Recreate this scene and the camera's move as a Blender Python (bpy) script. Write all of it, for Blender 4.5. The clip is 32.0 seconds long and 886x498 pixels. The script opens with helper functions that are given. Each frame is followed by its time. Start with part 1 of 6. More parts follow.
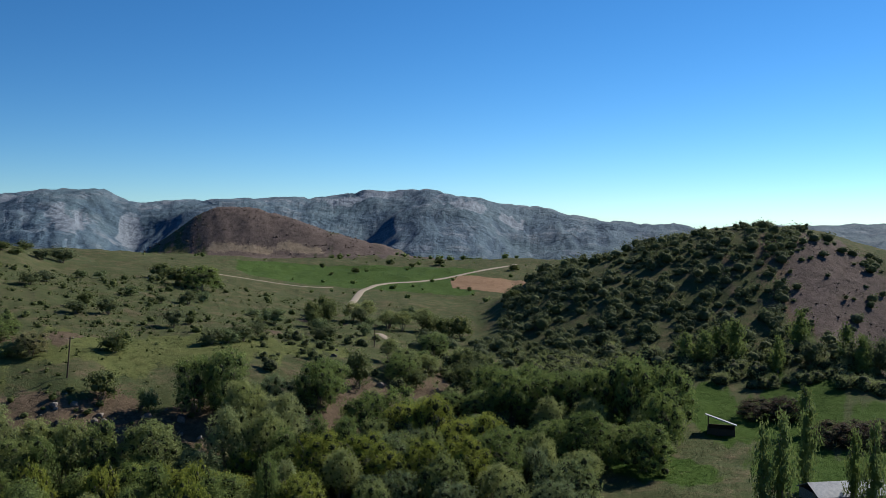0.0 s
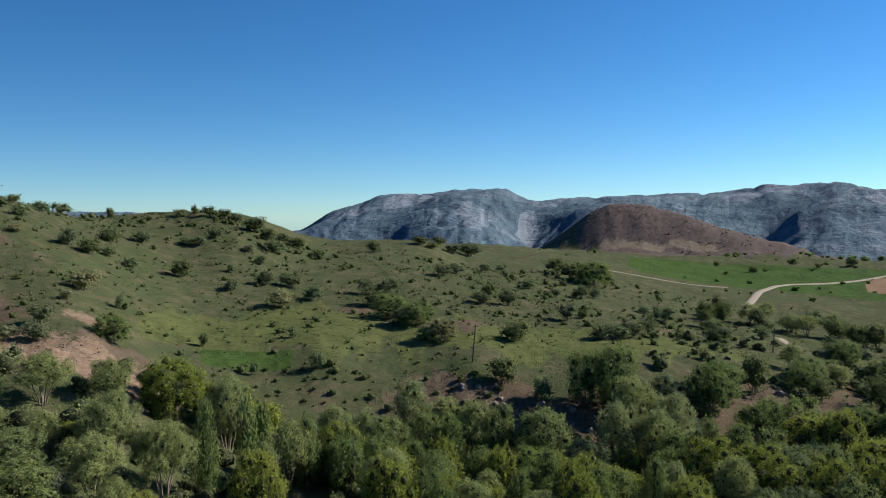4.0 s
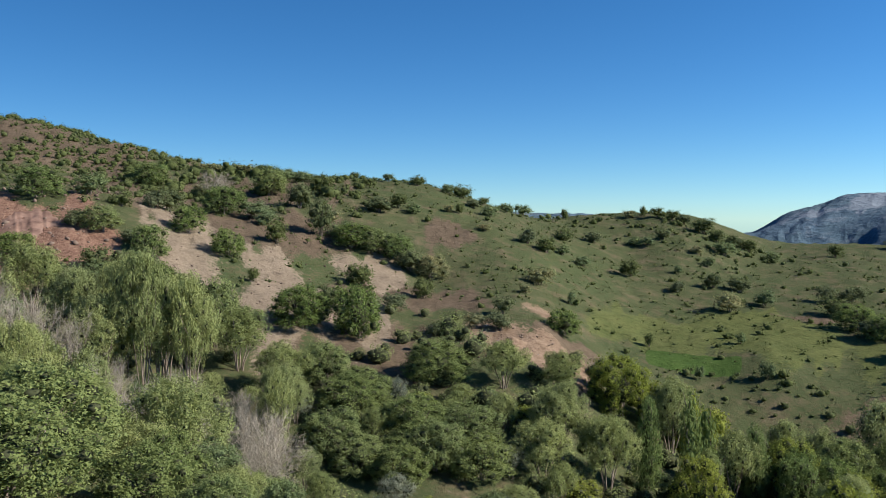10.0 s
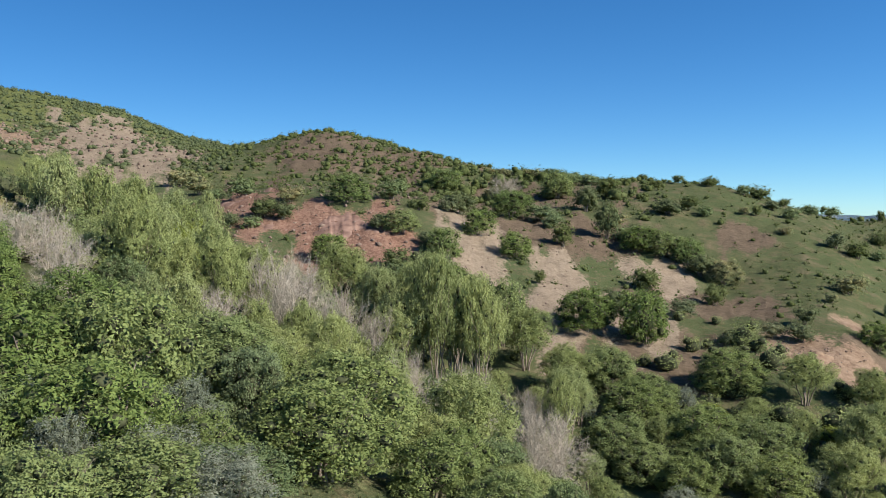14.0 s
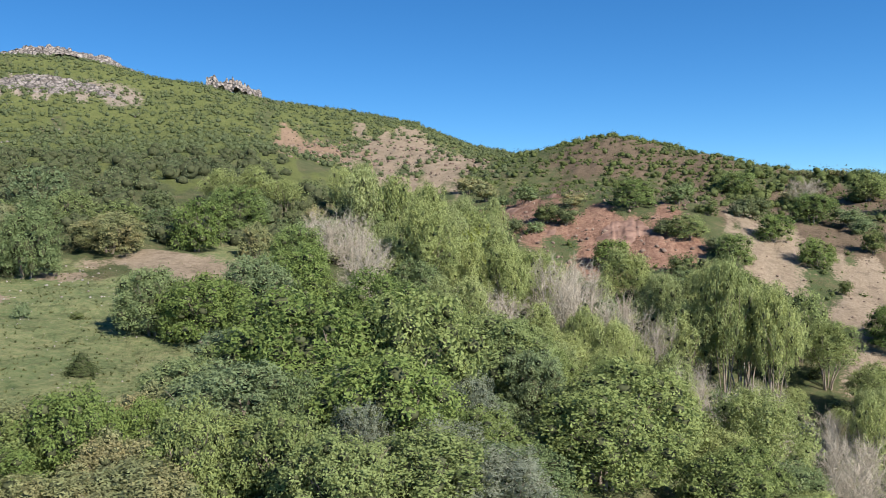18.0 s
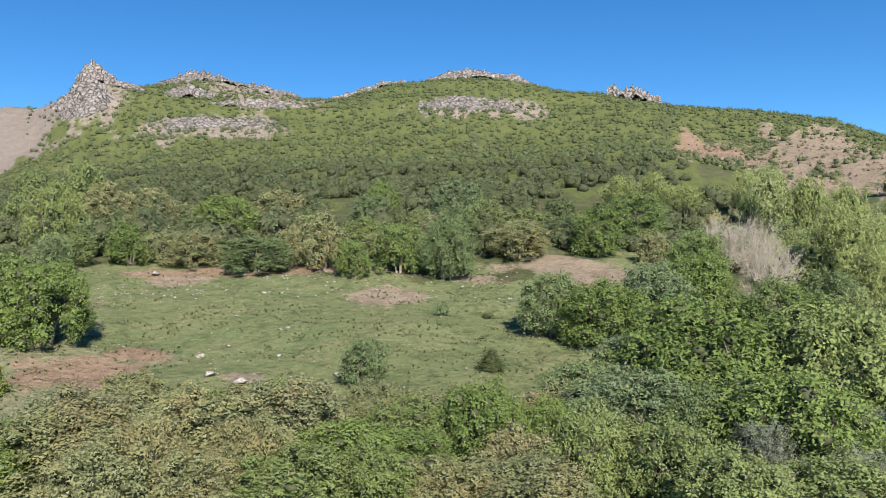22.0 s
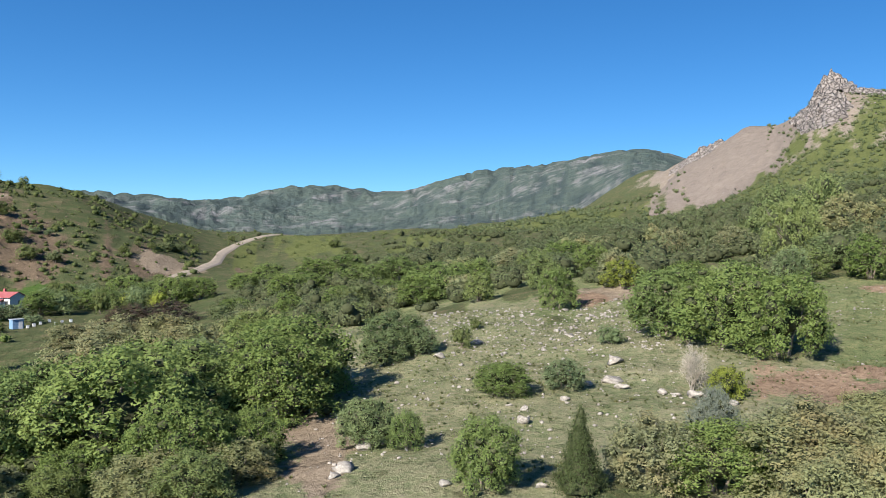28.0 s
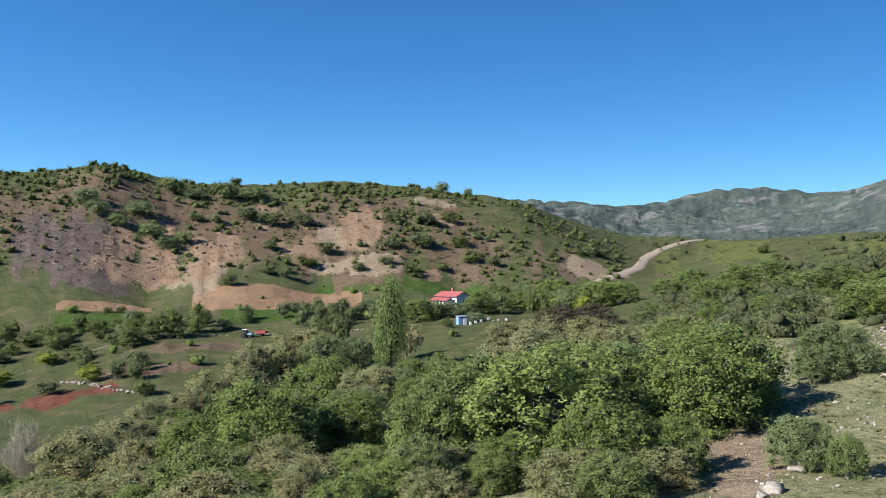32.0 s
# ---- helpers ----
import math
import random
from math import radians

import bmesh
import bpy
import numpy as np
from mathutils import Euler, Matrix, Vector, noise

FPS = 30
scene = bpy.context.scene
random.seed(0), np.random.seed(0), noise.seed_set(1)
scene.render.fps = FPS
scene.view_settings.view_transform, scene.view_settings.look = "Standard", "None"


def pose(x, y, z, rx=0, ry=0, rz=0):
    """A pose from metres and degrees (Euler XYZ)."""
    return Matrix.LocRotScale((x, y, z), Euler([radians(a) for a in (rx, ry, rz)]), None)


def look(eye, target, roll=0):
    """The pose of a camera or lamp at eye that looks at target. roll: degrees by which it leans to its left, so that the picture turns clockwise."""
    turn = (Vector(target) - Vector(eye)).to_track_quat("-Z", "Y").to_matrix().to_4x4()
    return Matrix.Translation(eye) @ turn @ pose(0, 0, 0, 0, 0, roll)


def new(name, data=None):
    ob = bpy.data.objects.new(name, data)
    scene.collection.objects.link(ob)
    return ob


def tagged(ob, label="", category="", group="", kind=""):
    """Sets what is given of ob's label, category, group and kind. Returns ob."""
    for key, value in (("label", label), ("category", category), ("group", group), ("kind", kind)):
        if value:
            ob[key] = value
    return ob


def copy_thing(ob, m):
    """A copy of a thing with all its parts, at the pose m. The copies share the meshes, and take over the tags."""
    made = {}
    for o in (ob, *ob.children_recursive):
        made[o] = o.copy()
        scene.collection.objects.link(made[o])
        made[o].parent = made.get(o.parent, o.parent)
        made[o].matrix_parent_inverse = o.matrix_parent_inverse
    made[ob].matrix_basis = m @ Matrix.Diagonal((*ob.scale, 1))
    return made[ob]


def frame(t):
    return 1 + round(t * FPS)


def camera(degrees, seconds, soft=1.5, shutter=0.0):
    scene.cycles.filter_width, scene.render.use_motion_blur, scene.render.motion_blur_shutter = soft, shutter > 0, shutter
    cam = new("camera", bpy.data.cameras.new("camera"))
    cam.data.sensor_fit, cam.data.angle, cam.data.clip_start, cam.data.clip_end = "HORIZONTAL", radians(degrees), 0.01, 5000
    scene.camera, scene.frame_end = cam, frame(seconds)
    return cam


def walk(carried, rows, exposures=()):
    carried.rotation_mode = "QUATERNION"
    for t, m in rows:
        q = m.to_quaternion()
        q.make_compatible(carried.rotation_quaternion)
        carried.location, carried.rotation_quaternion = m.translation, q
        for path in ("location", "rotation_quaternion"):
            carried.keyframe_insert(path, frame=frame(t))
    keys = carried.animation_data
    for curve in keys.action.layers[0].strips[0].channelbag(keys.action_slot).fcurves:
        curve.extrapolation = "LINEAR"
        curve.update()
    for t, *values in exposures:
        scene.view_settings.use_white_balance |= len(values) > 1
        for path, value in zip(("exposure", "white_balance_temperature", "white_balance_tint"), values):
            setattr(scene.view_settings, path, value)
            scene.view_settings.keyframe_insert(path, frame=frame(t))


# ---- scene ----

# ---- camera: it hovers in one place and turns to its left; rows of seconds, heading, tilt, lean in degrees ----
cam = camera(55.12, 32.0, soft=0.8)
TURN = [
    (0, -0.00, -1.92, 0.12), (0.5, 3.85, -1.95, 0.02), (1, 7.72, -1.99, -0.02), (1.5, 11.37, -2.02, -0.05), (2, 14.62, -2.06, -0.09), (2.5,
    17.81, -2.07, -0.13), (3, 20.77, -2.09, -0.14), (3.5, 23.47, -2.11, -0.15), (5.5, 32.94, -2.09, -0.03), (6, 35.32, -2.07, -0.02), (6.5,
    37.76, -2.07, 0.01), (7, 40.08, -2.07, 0.04), (7.5, 42.47, -2.07, 0.07), (8, 44.84, -2.06, 0.00), (8.5, 47.84, -2.06, -0.01), (9, 50.47,
    -2.03, -0.00), (9.5, 53.01, -2.02, 0.01), (10, 55.52, -2.01, 0.03), (10.5, 57.78, -1.99, 0.04), (11, 60.08, -2.00, 0.07), (11.5, 62.26,
    -1.98, 0.05), (12, 64.90, -1.97, 0.01), (12.5, 67.84, -1.92, -0.07), (13, 70.71, -1.88, -0.10), (13.5, 72.97, -1.85, -0.06), (15.5, 79.81,
    -1.62, 0.04), (16, 82.48, -1.59, 0.07), (16.5, 84.73, -1.56, 0.08), (17, 87.18, -1.51, 0.10), (17.5, 90.26, -1.45, 0.03), (18, 93.54, -1.42,
    0.00), (18.5, 96.58, -1.37, 0.01), (19, 99.61, -1.32, 0.05), (19.5, 102.73, -1.26, 0.05), (20, 105.89, -1.18, 0.02), (20.5, 109.27, -1.15,
    0.08), (21, 112.57, -1.12, 0.04), (21.5, 116.21, -1.05, 0.02), (22, 119.94, -0.98, 0.01), (22.5, 123.22, -0.88, -0.02), (23, 127.29, -0.80,
    -0.01), (23.5, 131.04, -0.73, -0.06), (24, 135.37, -0.69, -0.04), (24.5, 140.12, -0.68, -0.02), (25, 144.83, -0.62, -0.05), (25.5, 148.36,
    -0.55, -0.07), (27.5, 162.98, -0.14, -0.17), (28, 166.91, -0.07, -0.16), (28.5, 170.64, -0.02, -0.11), (29, 174.10, 0.03, -0.11), (29.5,
    177.52, 0.09, -0.04), (30, 180.83, 0.13, -0.04), (30.5, 184.20, 0.18, 0.05), (31, 187.73, 0.24, 0.10), (31.5, 191.30, 0.27, 0.17), (32,
    194.87, 0.30, 0.11)
]
walk(cam, [(t, pose(0, 0, 50, 90 + tilt, -lean, heading)) for t, heading, tilt, lean in TURN],
     exposures=[(0, 0.36), (3, 0.54), (6, 0.68), (12, 0.94), (18, 1.22), (24, 1.29), (32, 1.19)])

# ---- sky and sun ----
SUN_BEARING, SUN_HEIGHT = -47.0, 32.0
world = bpy.data.worlds.new("world")
scene.world = world
world.use_nodes = True
sky = world.node_tree.nodes.new("ShaderNodeTexSky")
sky.sky_type, sky.sun_disc = "NISHITA", False
sky.sun_elevation, sky.sun_rotation = radians(SUN_HEIGHT), radians(-SUN_BEARING)
sky.altitude, sky.air_density, sky.dust_density, sky.ozone_density = 3000, 1.0, 0.2, 3.5
deep = world.node_tree.nodes.new("ShaderNodeHueSaturation")
deep.inputs["Saturation"].default_value = 1.24
tint = world.node_tree.nodes.new("ShaderNodeMix")
tint.data_type, tint.blend_type = "RGBA", "MULTIPLY"
tint.inputs[0].default_value, tint.inputs[7].default_value = 1.0, (0.74, 0.935, 1.01, 1)
world.node_tree.links.new(sky.outputs[0], deep.inputs["Color"])
even = world.node_tree.nodes.new("ShaderNodeMix")
even.data_type = "RGBA"
even.inputs[0].default_value, even.inputs[7].default_value = 0.05, (1.25, 3.0, 6.5, 1)
world.node_tree.links.new(deep.outputs[0], even.inputs[6])
world.node_tree.links.new(even.outputs[2], tint.inputs[6])
# the air's glow: the sky is brighter on the sun's side of the horizon
way = world.node_tree.nodes.new("ShaderNodeTexCoord")
toward = world.node_tree.nodes.new("ShaderNodeVectorMath")
toward.operation = "DOT_PRODUCT"
toward.inputs[1].default_value = (-math.sin(radians(SUN_BEARING)), math.cos(radians(SUN_BEARING)), 0)
world.node_tree.links.new(way.outputs["Generated"], toward.inputs[0])
gain = world.node_tree.nodes.new("ShaderNodeMath")
gain.operation = "MULTIPLY_ADD"
gain.inputs[1].default_value, gain.inputs[2].default_value = 0.36, 1.19
world.node_tree.links.new(toward.outputs["Value"], gain.inputs[0])
glow = world.node_tree.nodes.new("ShaderNodeVectorMath")
glow.operation = "SCALE"
world.node_tree.links.new(tint.outputs[2], glow.inputs[0])
world.node_tree.links.new(gain.outputs[0], glow.inputs["Scale"])
world.node_tree.links.new(glow.outputs[0], world.node_tree.nodes["Background"].inputs[0])
world.node_tree.nodes["Background"].inputs[1].default_value = 0.062
sun = new("sun", bpy.data.lights.new("sun", "SUN"))
sun.data.energy, sun.data.angle, sun.data.color = 4.8, radians(0.55), (1.0, 0.93, 0.84)
sun.matrix_world = look((0, 0, 0), (math.sin(radians(SUN_BEARING)) * math.cos(radians(SUN_HEIGHT)),
                                    -math.cos(radians(SUN_BEARING)) * math.cos(radians(SUN_HEIGHT)), -math.sin(radians(SUN_HEIGHT))))

# ---- materials ----
class Graph:
    """A short way to write node materials."""

    def __init__(self, name):
        self.mat = bpy.data.materials.new(name)
        self.mat.use_nodes = True
        self.tree = self.mat.node_tree
        self.bsdf = self.tree.nodes["Principled BSDF"]
        self.bsdf.inputs["Specular IOR Level"].default_value = 0.12

    def node(self, kind, **settings):
        n = self.tree.nodes.new("ShaderNode" + kind)
        for key, value in settings.items():
            if key == "operation":
                n.operation = value
            elif key == "data_type":
                n.data_type = value
            elif key == "attribute_name":
                n.attribute_name = value
            elif key == "feature":
                n.feature = value
            elif key == "blend_type":
                n.blend_type = value
        return n

    def put(self, socket, value):
        if isinstance(value, bpy.types.NodeSocket):
            self.tree.links.new(value, socket)
        else:
            socket.default_value = (*value, 1) if isinstance(value, tuple) and len(value) == 3 and socket.type == "RGBA" else value

    def place(self):
        return self.node("NewGeometry").outputs["Position"]

    def local(self):
        return self.node("TexCoord").outputs["Object"]

    def noise(self, vector, scale, detail=4, rough=0.6):
        n = self.node("TexNoise")
        self.put(n.inputs["Vector"], vector)
        n.inputs["Scale"].default_value, n.inputs["Detail"].default_value, n.inputs["Roughness"].default_value = scale, detail, rough
        return n.outputs["Fac"]

    def cells(self, vector, scale, feature="F1"):
        n = self.node("TexVoronoi", feature=feature)
        self.put(n.inputs["Vector"], vector)
        n.inputs["Scale"].default_value = scale
        return n

    def math(self, operation, a, b=0.0):
        n = self.node("Math", operation=operation)
        self.put(n.inputs[0], a)
        self.put(n.inputs[1], b)
        return n.outputs[0]

    def ramp(self, value, low, high):
        n = self.node("MapRange")
        self.put(n.inputs["Value"], value)
        n.inputs["From Min"].default_value, n.inputs["From Max"].default_value = low, high
        return n.outputs["Result"]

    def mix(self, fac, a, b, blend="MIX"):
        n = self.node("Mix", data_type="RGBA", blend_type=blend)
        self.put(n.inputs["Factor"], fac)
        self.put(n.inputs[6], a)
        self.put(n.inputs[7], b)
        return n.outputs[2]

    def attr(self, name):
        return self.node("Attribute", attribute_name=name).outputs["Fac"]

    def bump(self, height, strength, distance):
        n = self.node("Bump")
        self.put(n.inputs["Height"], height)
        n.inputs["Strength"].default_value, n.inputs["Distance"].default_value = strength, distance
        self.tree.links.new(n.outputs[0], self.bsdf.inputs["Normal"])

    def done(self, colour, rough=0.85, metal=0.0):
        self.put(self.bsdf.inputs["Base Color"], colour)
        self.put(self.bsdf.inputs["Roughness"], rough)
        self.put(self.bsdf.inputs["Metallic"], metal)
        return self.mat


def plain(name, colour, other, scale=6.0, rough=0.8, metal=0.0, bump=0.0):
    """Two close tones by noise, with fine relief."""
    g = Graph(name)
    n = g.noise(g.local(), scale, 5)
    if bump:
        g.bump(n, bump, 0.03)
    return g.done(g.mix(g.ramp(n, 0.35, 0.65), colour, other), rough, metal)


def leaf_material(name, dark, light, spare=None, glow=0.42):
    """Leaves: tone by plant, by sprig and by leaf, with light that shines through."""
    g = Graph(name)
    island = g.node("NewGeometry").outputs["Random Per Island"]
    tree = g.node("ObjectInfo").outputs["Random"]
    tone = g.math("FRACT", g.math("ADD", tree, g.attr("tone")))
    mixed = g.math("ADD", g.math("MULTIPLY", island, 0.36), g.math("ADD", g.math("MULTIPLY", tone, 0.40), g.math("MULTIPLY", g.attr("sprig"), 0.24)))
    col = g.mix(mixed, dark, light)
    ashen = g.math("FRACT", g.math("MULTIPLY", tone, 7.31))
    col = g.mix(g.math("MULTIPLY", g.ramp(ashen, 0.45, 1.0), 0.36), col, tuple(0.5 * (a + b) * k for a, b, k in zip(dark, light, (0.95, 0.96, 1.35))))
    if spare:
        col = g.mix(g.math("MULTIPLY", g.ramp(g.noise(g.place(), 0.35, 2), 0.45, 0.7), 0.6), col, spare)
    g.done(col, 0.85)
    g.bsdf.inputs["Specular IOR Level"].default_value = 0.08
    shine = g.node("BsdfTranslucent")
    g.put(shine.inputs["Color"], col)
    both = g.node("MixShader")
    both.inputs[0].default_value = glow
    g.tree.links.new(g.bsdf.outputs[0], both.inputs[1])
    g.tree.links.new(shine.outputs[0], both.inputs[2])
    g.tree.links.new(both.outputs[0], g.tree.nodes["Material Output"].inputs[0])
    return g.mat


def ground_material():
    g = Graph("hill_ground")
    p = g.place()
    big, mid, fine, speck = g.noise(p, 0.02, 4), g.noise(p, 0.16, 5), g.noise(p, 1.3, 6, 0.75), g.noise(p, 5.0, 3, 0.7)
    clod = g.ramp(g.noise(p, 0.42, 6, 0.8), 0.52, 0.66)
    grass = g.mix(g.ramp(mid, 0.35, 0.65), (0.052, 0.070, 0.030), (0.092, 0.100, 0.049))
    grass = g.mix(g.ramp(big, 0.42, 0.62), grass, (0.058, 0.082, 0.034))
    dry = g.mix(g.ramp(fine, 0.3, 0.7), (0.118, 0.092, 0.050), (0.078, 0.077, 0.035))
    col = g.mix(g.math("MULTIPLY", g.ramp(fine, 0.46, 0.66), 0.85), grass, dry)
    soil_spot = g.ramp(g.math("ADD", mid, g.math("MULTIPLY", fine, 0.35)), 0.68, 0.88)
    col = g.mix(g.math("MULTIPLY", soil_spot, 0.7), col, g.mix(fine, (0.12, 0.085, 0.058), (0.19, 0.14, 0.095)))

    def cover(col, name, shade_a, shade_b, edge=0.55):
        grain = g.math("ADD", g.math("ADD", g.math("MULTIPLY", g.math("SUBTRACT", fine, 0.5), 2.0), g.math("MULTIPLY", g.math("SUBTRACT", speck, 0.5), 1.2)), g.math("SUBTRACT", mid, 0.5))
        field = g.math("ADD", g.attr(name), g.math("MULTIPLY", grain, edge))
        tone = g.mix(g.ramp(g.math("ADD", g.math("MULTIPLY", mid, 0.3), g.math("MULTIPLY", fine, 0.7)), 0.40, 0.60), shade_a, shade_b)
        tone = g.mix(g.math("MULTIPLY", clod, 0.50), tone, tuple(0.5 * c for c in shade_a))
        tone = g.mix(g.math("MULTIPLY", g.ramp(speck, 0.52, 0.68), 0.42), tone, tuple(0.45 * c for c in shade_a))
        return g.mix(g.ramp(field, 0.40, 0.56), col, tone)

    tuft = g.ramp(speck, 0.50, 0.66)
    col = g.mix(g.math("MULTIPLY", tuft, 0.68), col, (0.044, 0.062, 0.027))
    blade = g.ramp(speck, 0.46, 0.34)
    col = g.mix(g.math("MULTIPLY", blade, 0.52), col, (0.16, 0.15, 0.085))

    col = cover(col, "heath", (0.080, 0.100, 0.034), (0.128, 0.136, 0.052), 0.5)
    col = cover(col, "lush", (0.100, 0.133, 0.058), (0.190, 0.190, 0.093), 0.5)
    col = cover(col, "mead", (0.034, 0.070, 0.012), (0.060, 0.098, 0.022), 0.35)
    col = cover(col, "pasture", (0.128, 0.148, 0.072), (0.240, 0.222, 0.135), 0.5)
    col = cover(col, "crop", (0.042, 0.080, 0.020), (0.070, 0.108, 0.030), 0.12)
    col = cover(col, "tilled", (0.21, 0.135, 0.085), (0.27, 0.18, 0.115), 0.15)
    col = cover(col, "soil", (0.086, 0.067, 0.046), (0.158, 0.118, 0.082), 0.8)
    col = cover(col, "bare", (0.072, 0.059, 0.053), (0.162, 0.126, 0.110), 0.7)
    col = cover(col, "pale", (0.176, 0.138, 0.098), (0.282, 0.226, 0.164), 0.8)
    col = cover(col, "rust", (0.165, 0.112, 0.075), (0.285, 0.205, 0.142), 0.8)
    col = cover(col, "red", (0.142, 0.078, 0.056), (0.275, 0.172, 0.122), 0.8)
    col = cover(col, "clay", (0.115, 0.046, 0.034), (0.17, 0.075, 0.055), 0.5)
    col = cover(col, "scree", (0.155, 0.128, 0.108), (0.235, 0.198, 0.165), 0.3)
    col = cover(col, "rock", (0.15, 0.12, 0.09), (0.30, 0.255, 0.21), 0.9)
    g.bump(g.math("ADD", g.math("ADD", fine, g.math("MULTIPLY", speck, 0.3)), g.math("SUBTRACT", g.math("MULTIPLY", mid, 2.0), g.math("MULTIPLY", clod, 0.5))), 0.65, 0.6)
    g.bsdf.inputs["Specular IOR Level"].default_value = 0.02
    return g.done(col, 0.95)


def rock_material(name, dark, light):
    """Weathered limestone: pale faces, dark blotches, clefts halved in colour along cell edges."""
    g = Graph(name)
    p = g.place()
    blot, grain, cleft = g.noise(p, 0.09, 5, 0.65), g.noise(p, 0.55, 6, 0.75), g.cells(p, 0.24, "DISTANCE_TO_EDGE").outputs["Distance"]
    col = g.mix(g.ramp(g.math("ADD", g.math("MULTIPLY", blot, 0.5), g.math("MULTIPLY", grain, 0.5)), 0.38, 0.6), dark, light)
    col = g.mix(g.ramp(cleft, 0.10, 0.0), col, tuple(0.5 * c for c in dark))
    g.bump(g.math("ADD", grain, g.ramp(cleft, 0.0, 0.2)), 0.9, 1.6)
    return g.done(col, 0.95)


def far_material(name, rise, scrub_a, scrub_b, ravine_shade, stone_a, stone_b, meadow):
    """Ranges kilometres off: rock, screes, dark scrub; ravines and fluted cliffs shaded in colour."""
    g = Graph(name)
    p = g.place()
    huge, big, mid, fine = g.noise(p, 0.0022, 4), g.noise(p, 0.007, 6, 0.65), g.noise(p, 0.035, 5, 0.7), g.noise(p, 0.11, 4, 0.7)
    flute = g.attr("flute")
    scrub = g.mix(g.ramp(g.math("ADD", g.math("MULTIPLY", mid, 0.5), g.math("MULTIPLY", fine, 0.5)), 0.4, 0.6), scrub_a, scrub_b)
    # ribs paler and runnels darker: relief shading put into the stone colour
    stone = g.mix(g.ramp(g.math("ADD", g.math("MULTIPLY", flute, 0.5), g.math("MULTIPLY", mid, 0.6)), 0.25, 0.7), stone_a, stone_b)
    # ravine beds darkened in the colour, standing in for shade
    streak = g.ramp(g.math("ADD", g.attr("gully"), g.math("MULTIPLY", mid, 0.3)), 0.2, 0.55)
    scrub = g.mix(streak, ravine_shade, scrub)
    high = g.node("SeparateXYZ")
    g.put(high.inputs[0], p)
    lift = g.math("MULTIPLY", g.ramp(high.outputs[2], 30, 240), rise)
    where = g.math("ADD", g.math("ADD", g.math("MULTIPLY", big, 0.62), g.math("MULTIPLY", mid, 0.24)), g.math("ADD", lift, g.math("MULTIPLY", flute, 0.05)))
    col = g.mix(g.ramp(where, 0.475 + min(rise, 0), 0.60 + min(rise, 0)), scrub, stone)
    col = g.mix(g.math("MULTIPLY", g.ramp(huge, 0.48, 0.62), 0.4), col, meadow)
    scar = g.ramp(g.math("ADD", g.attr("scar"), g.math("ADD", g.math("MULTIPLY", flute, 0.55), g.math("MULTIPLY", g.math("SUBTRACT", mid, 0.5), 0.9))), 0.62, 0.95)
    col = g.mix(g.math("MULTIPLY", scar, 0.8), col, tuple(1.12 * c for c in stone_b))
    g.bump(g.math("ADD", g.math("MULTIPLY", big, 0.6), g.math("ADD", g.math("MULTIPLY", mid, 0.5), g.math("MULTIPLY", flute, 0.12))), 0.9, 26.0)
    return g.done(col, 0.95)


# rock and scrub tones blued: the haze of distance is in the base colours
M_FAR = far_material("far_range_hazed_rock", 0.08, (0.066, 0.108, 0.142), (0.096, 0.144, 0.178), (0.050, 0.086, 0.124), (0.112, 0.150, 0.186), (0.180, 0.208, 0.238), (0.078, 0.126, 0.138))
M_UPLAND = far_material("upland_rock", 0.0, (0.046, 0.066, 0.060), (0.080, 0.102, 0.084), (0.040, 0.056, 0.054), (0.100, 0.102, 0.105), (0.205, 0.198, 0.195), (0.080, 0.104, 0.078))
M_GROUND = ground_material()
M_SLOPE = leaf_material("slope_scrub_leaves", (0.085, 0.110, 0.047), (0.171, 0.195, 0.094))
M_OAK = leaf_material("oak_leaves", (0.098, 0.144, 0.040), (0.224, 0.286, 0.088))
M_HAZEL = leaf_material("hazel_leaves", (0.128, 0.170, 0.054), (0.266, 0.312, 0.116))
M_THORN = leaf_material("brown_thorn_twigs", (0.055, 0.042, 0.032), (0.115, 0.085, 0.062))
M_POPLAR = leaf_material("poplar_leaves", (0.098, 0.142, 0.042), (0.205, 0.260, 0.084))
M_OLIVE = leaf_material("olive_green_leaves", (0.154, 0.177, 0.079), (0.300, 0.308, 0.148), (0.337, 0.259, 0.130))
M_TEAL = leaf_material("blue_green_leaves", (0.104, 0.146, 0.062), (0.222, 0.272, 0.122))
M_WILLOW = leaf_material("fresh_willow_leaves", (0.170, 0.212, 0.076), (0.352, 0.385, 0.155))
M_YELLOW = leaf_material("yellow_green_leaves", (0.140, 0.183, 0.030), (0.307, 0.333, 0.070))
M_SILVER = leaf_material("silver_leaves", (0.13, 0.155, 0.10), (0.27, 0.29, 0.215))
M_JUNIPER = leaf_material("juniper_needles", (0.036, 0.056, 0.020), (0.096, 0.120, 0.046))
# scrub leaves; distant oaks wear them too, as a shaded copy of oak_leaves
M_SCRUB_SHADED = leaf_material("scrub_and_shaded_oak_leaves", (0.075, 0.099, 0.032), (0.164, 0.190, 0.072))
M_GRASS = leaf_material("meadow_grass", (0.094, 0.118, 0.046), (0.188, 0.198, 0.094), (0.188, 0.162, 0.066))
# shade inside the crowns, painted as a dark colour on their cores
M_CROWN_SHADE = plain("crown_shade", (0.036, 0.042, 0.020), (0.062, 0.068, 0.034), 8, 0.95)
M_BARK = plain("grey_bark", (0.13, 0.105, 0.08), (0.24, 0.20, 0.165), 14, 0.9, 0, 0.5)
M_TWIG = plain("bare_twigs", (0.24, 0.21, 0.165), (0.41, 0.365, 0.295), 9, 0.9)
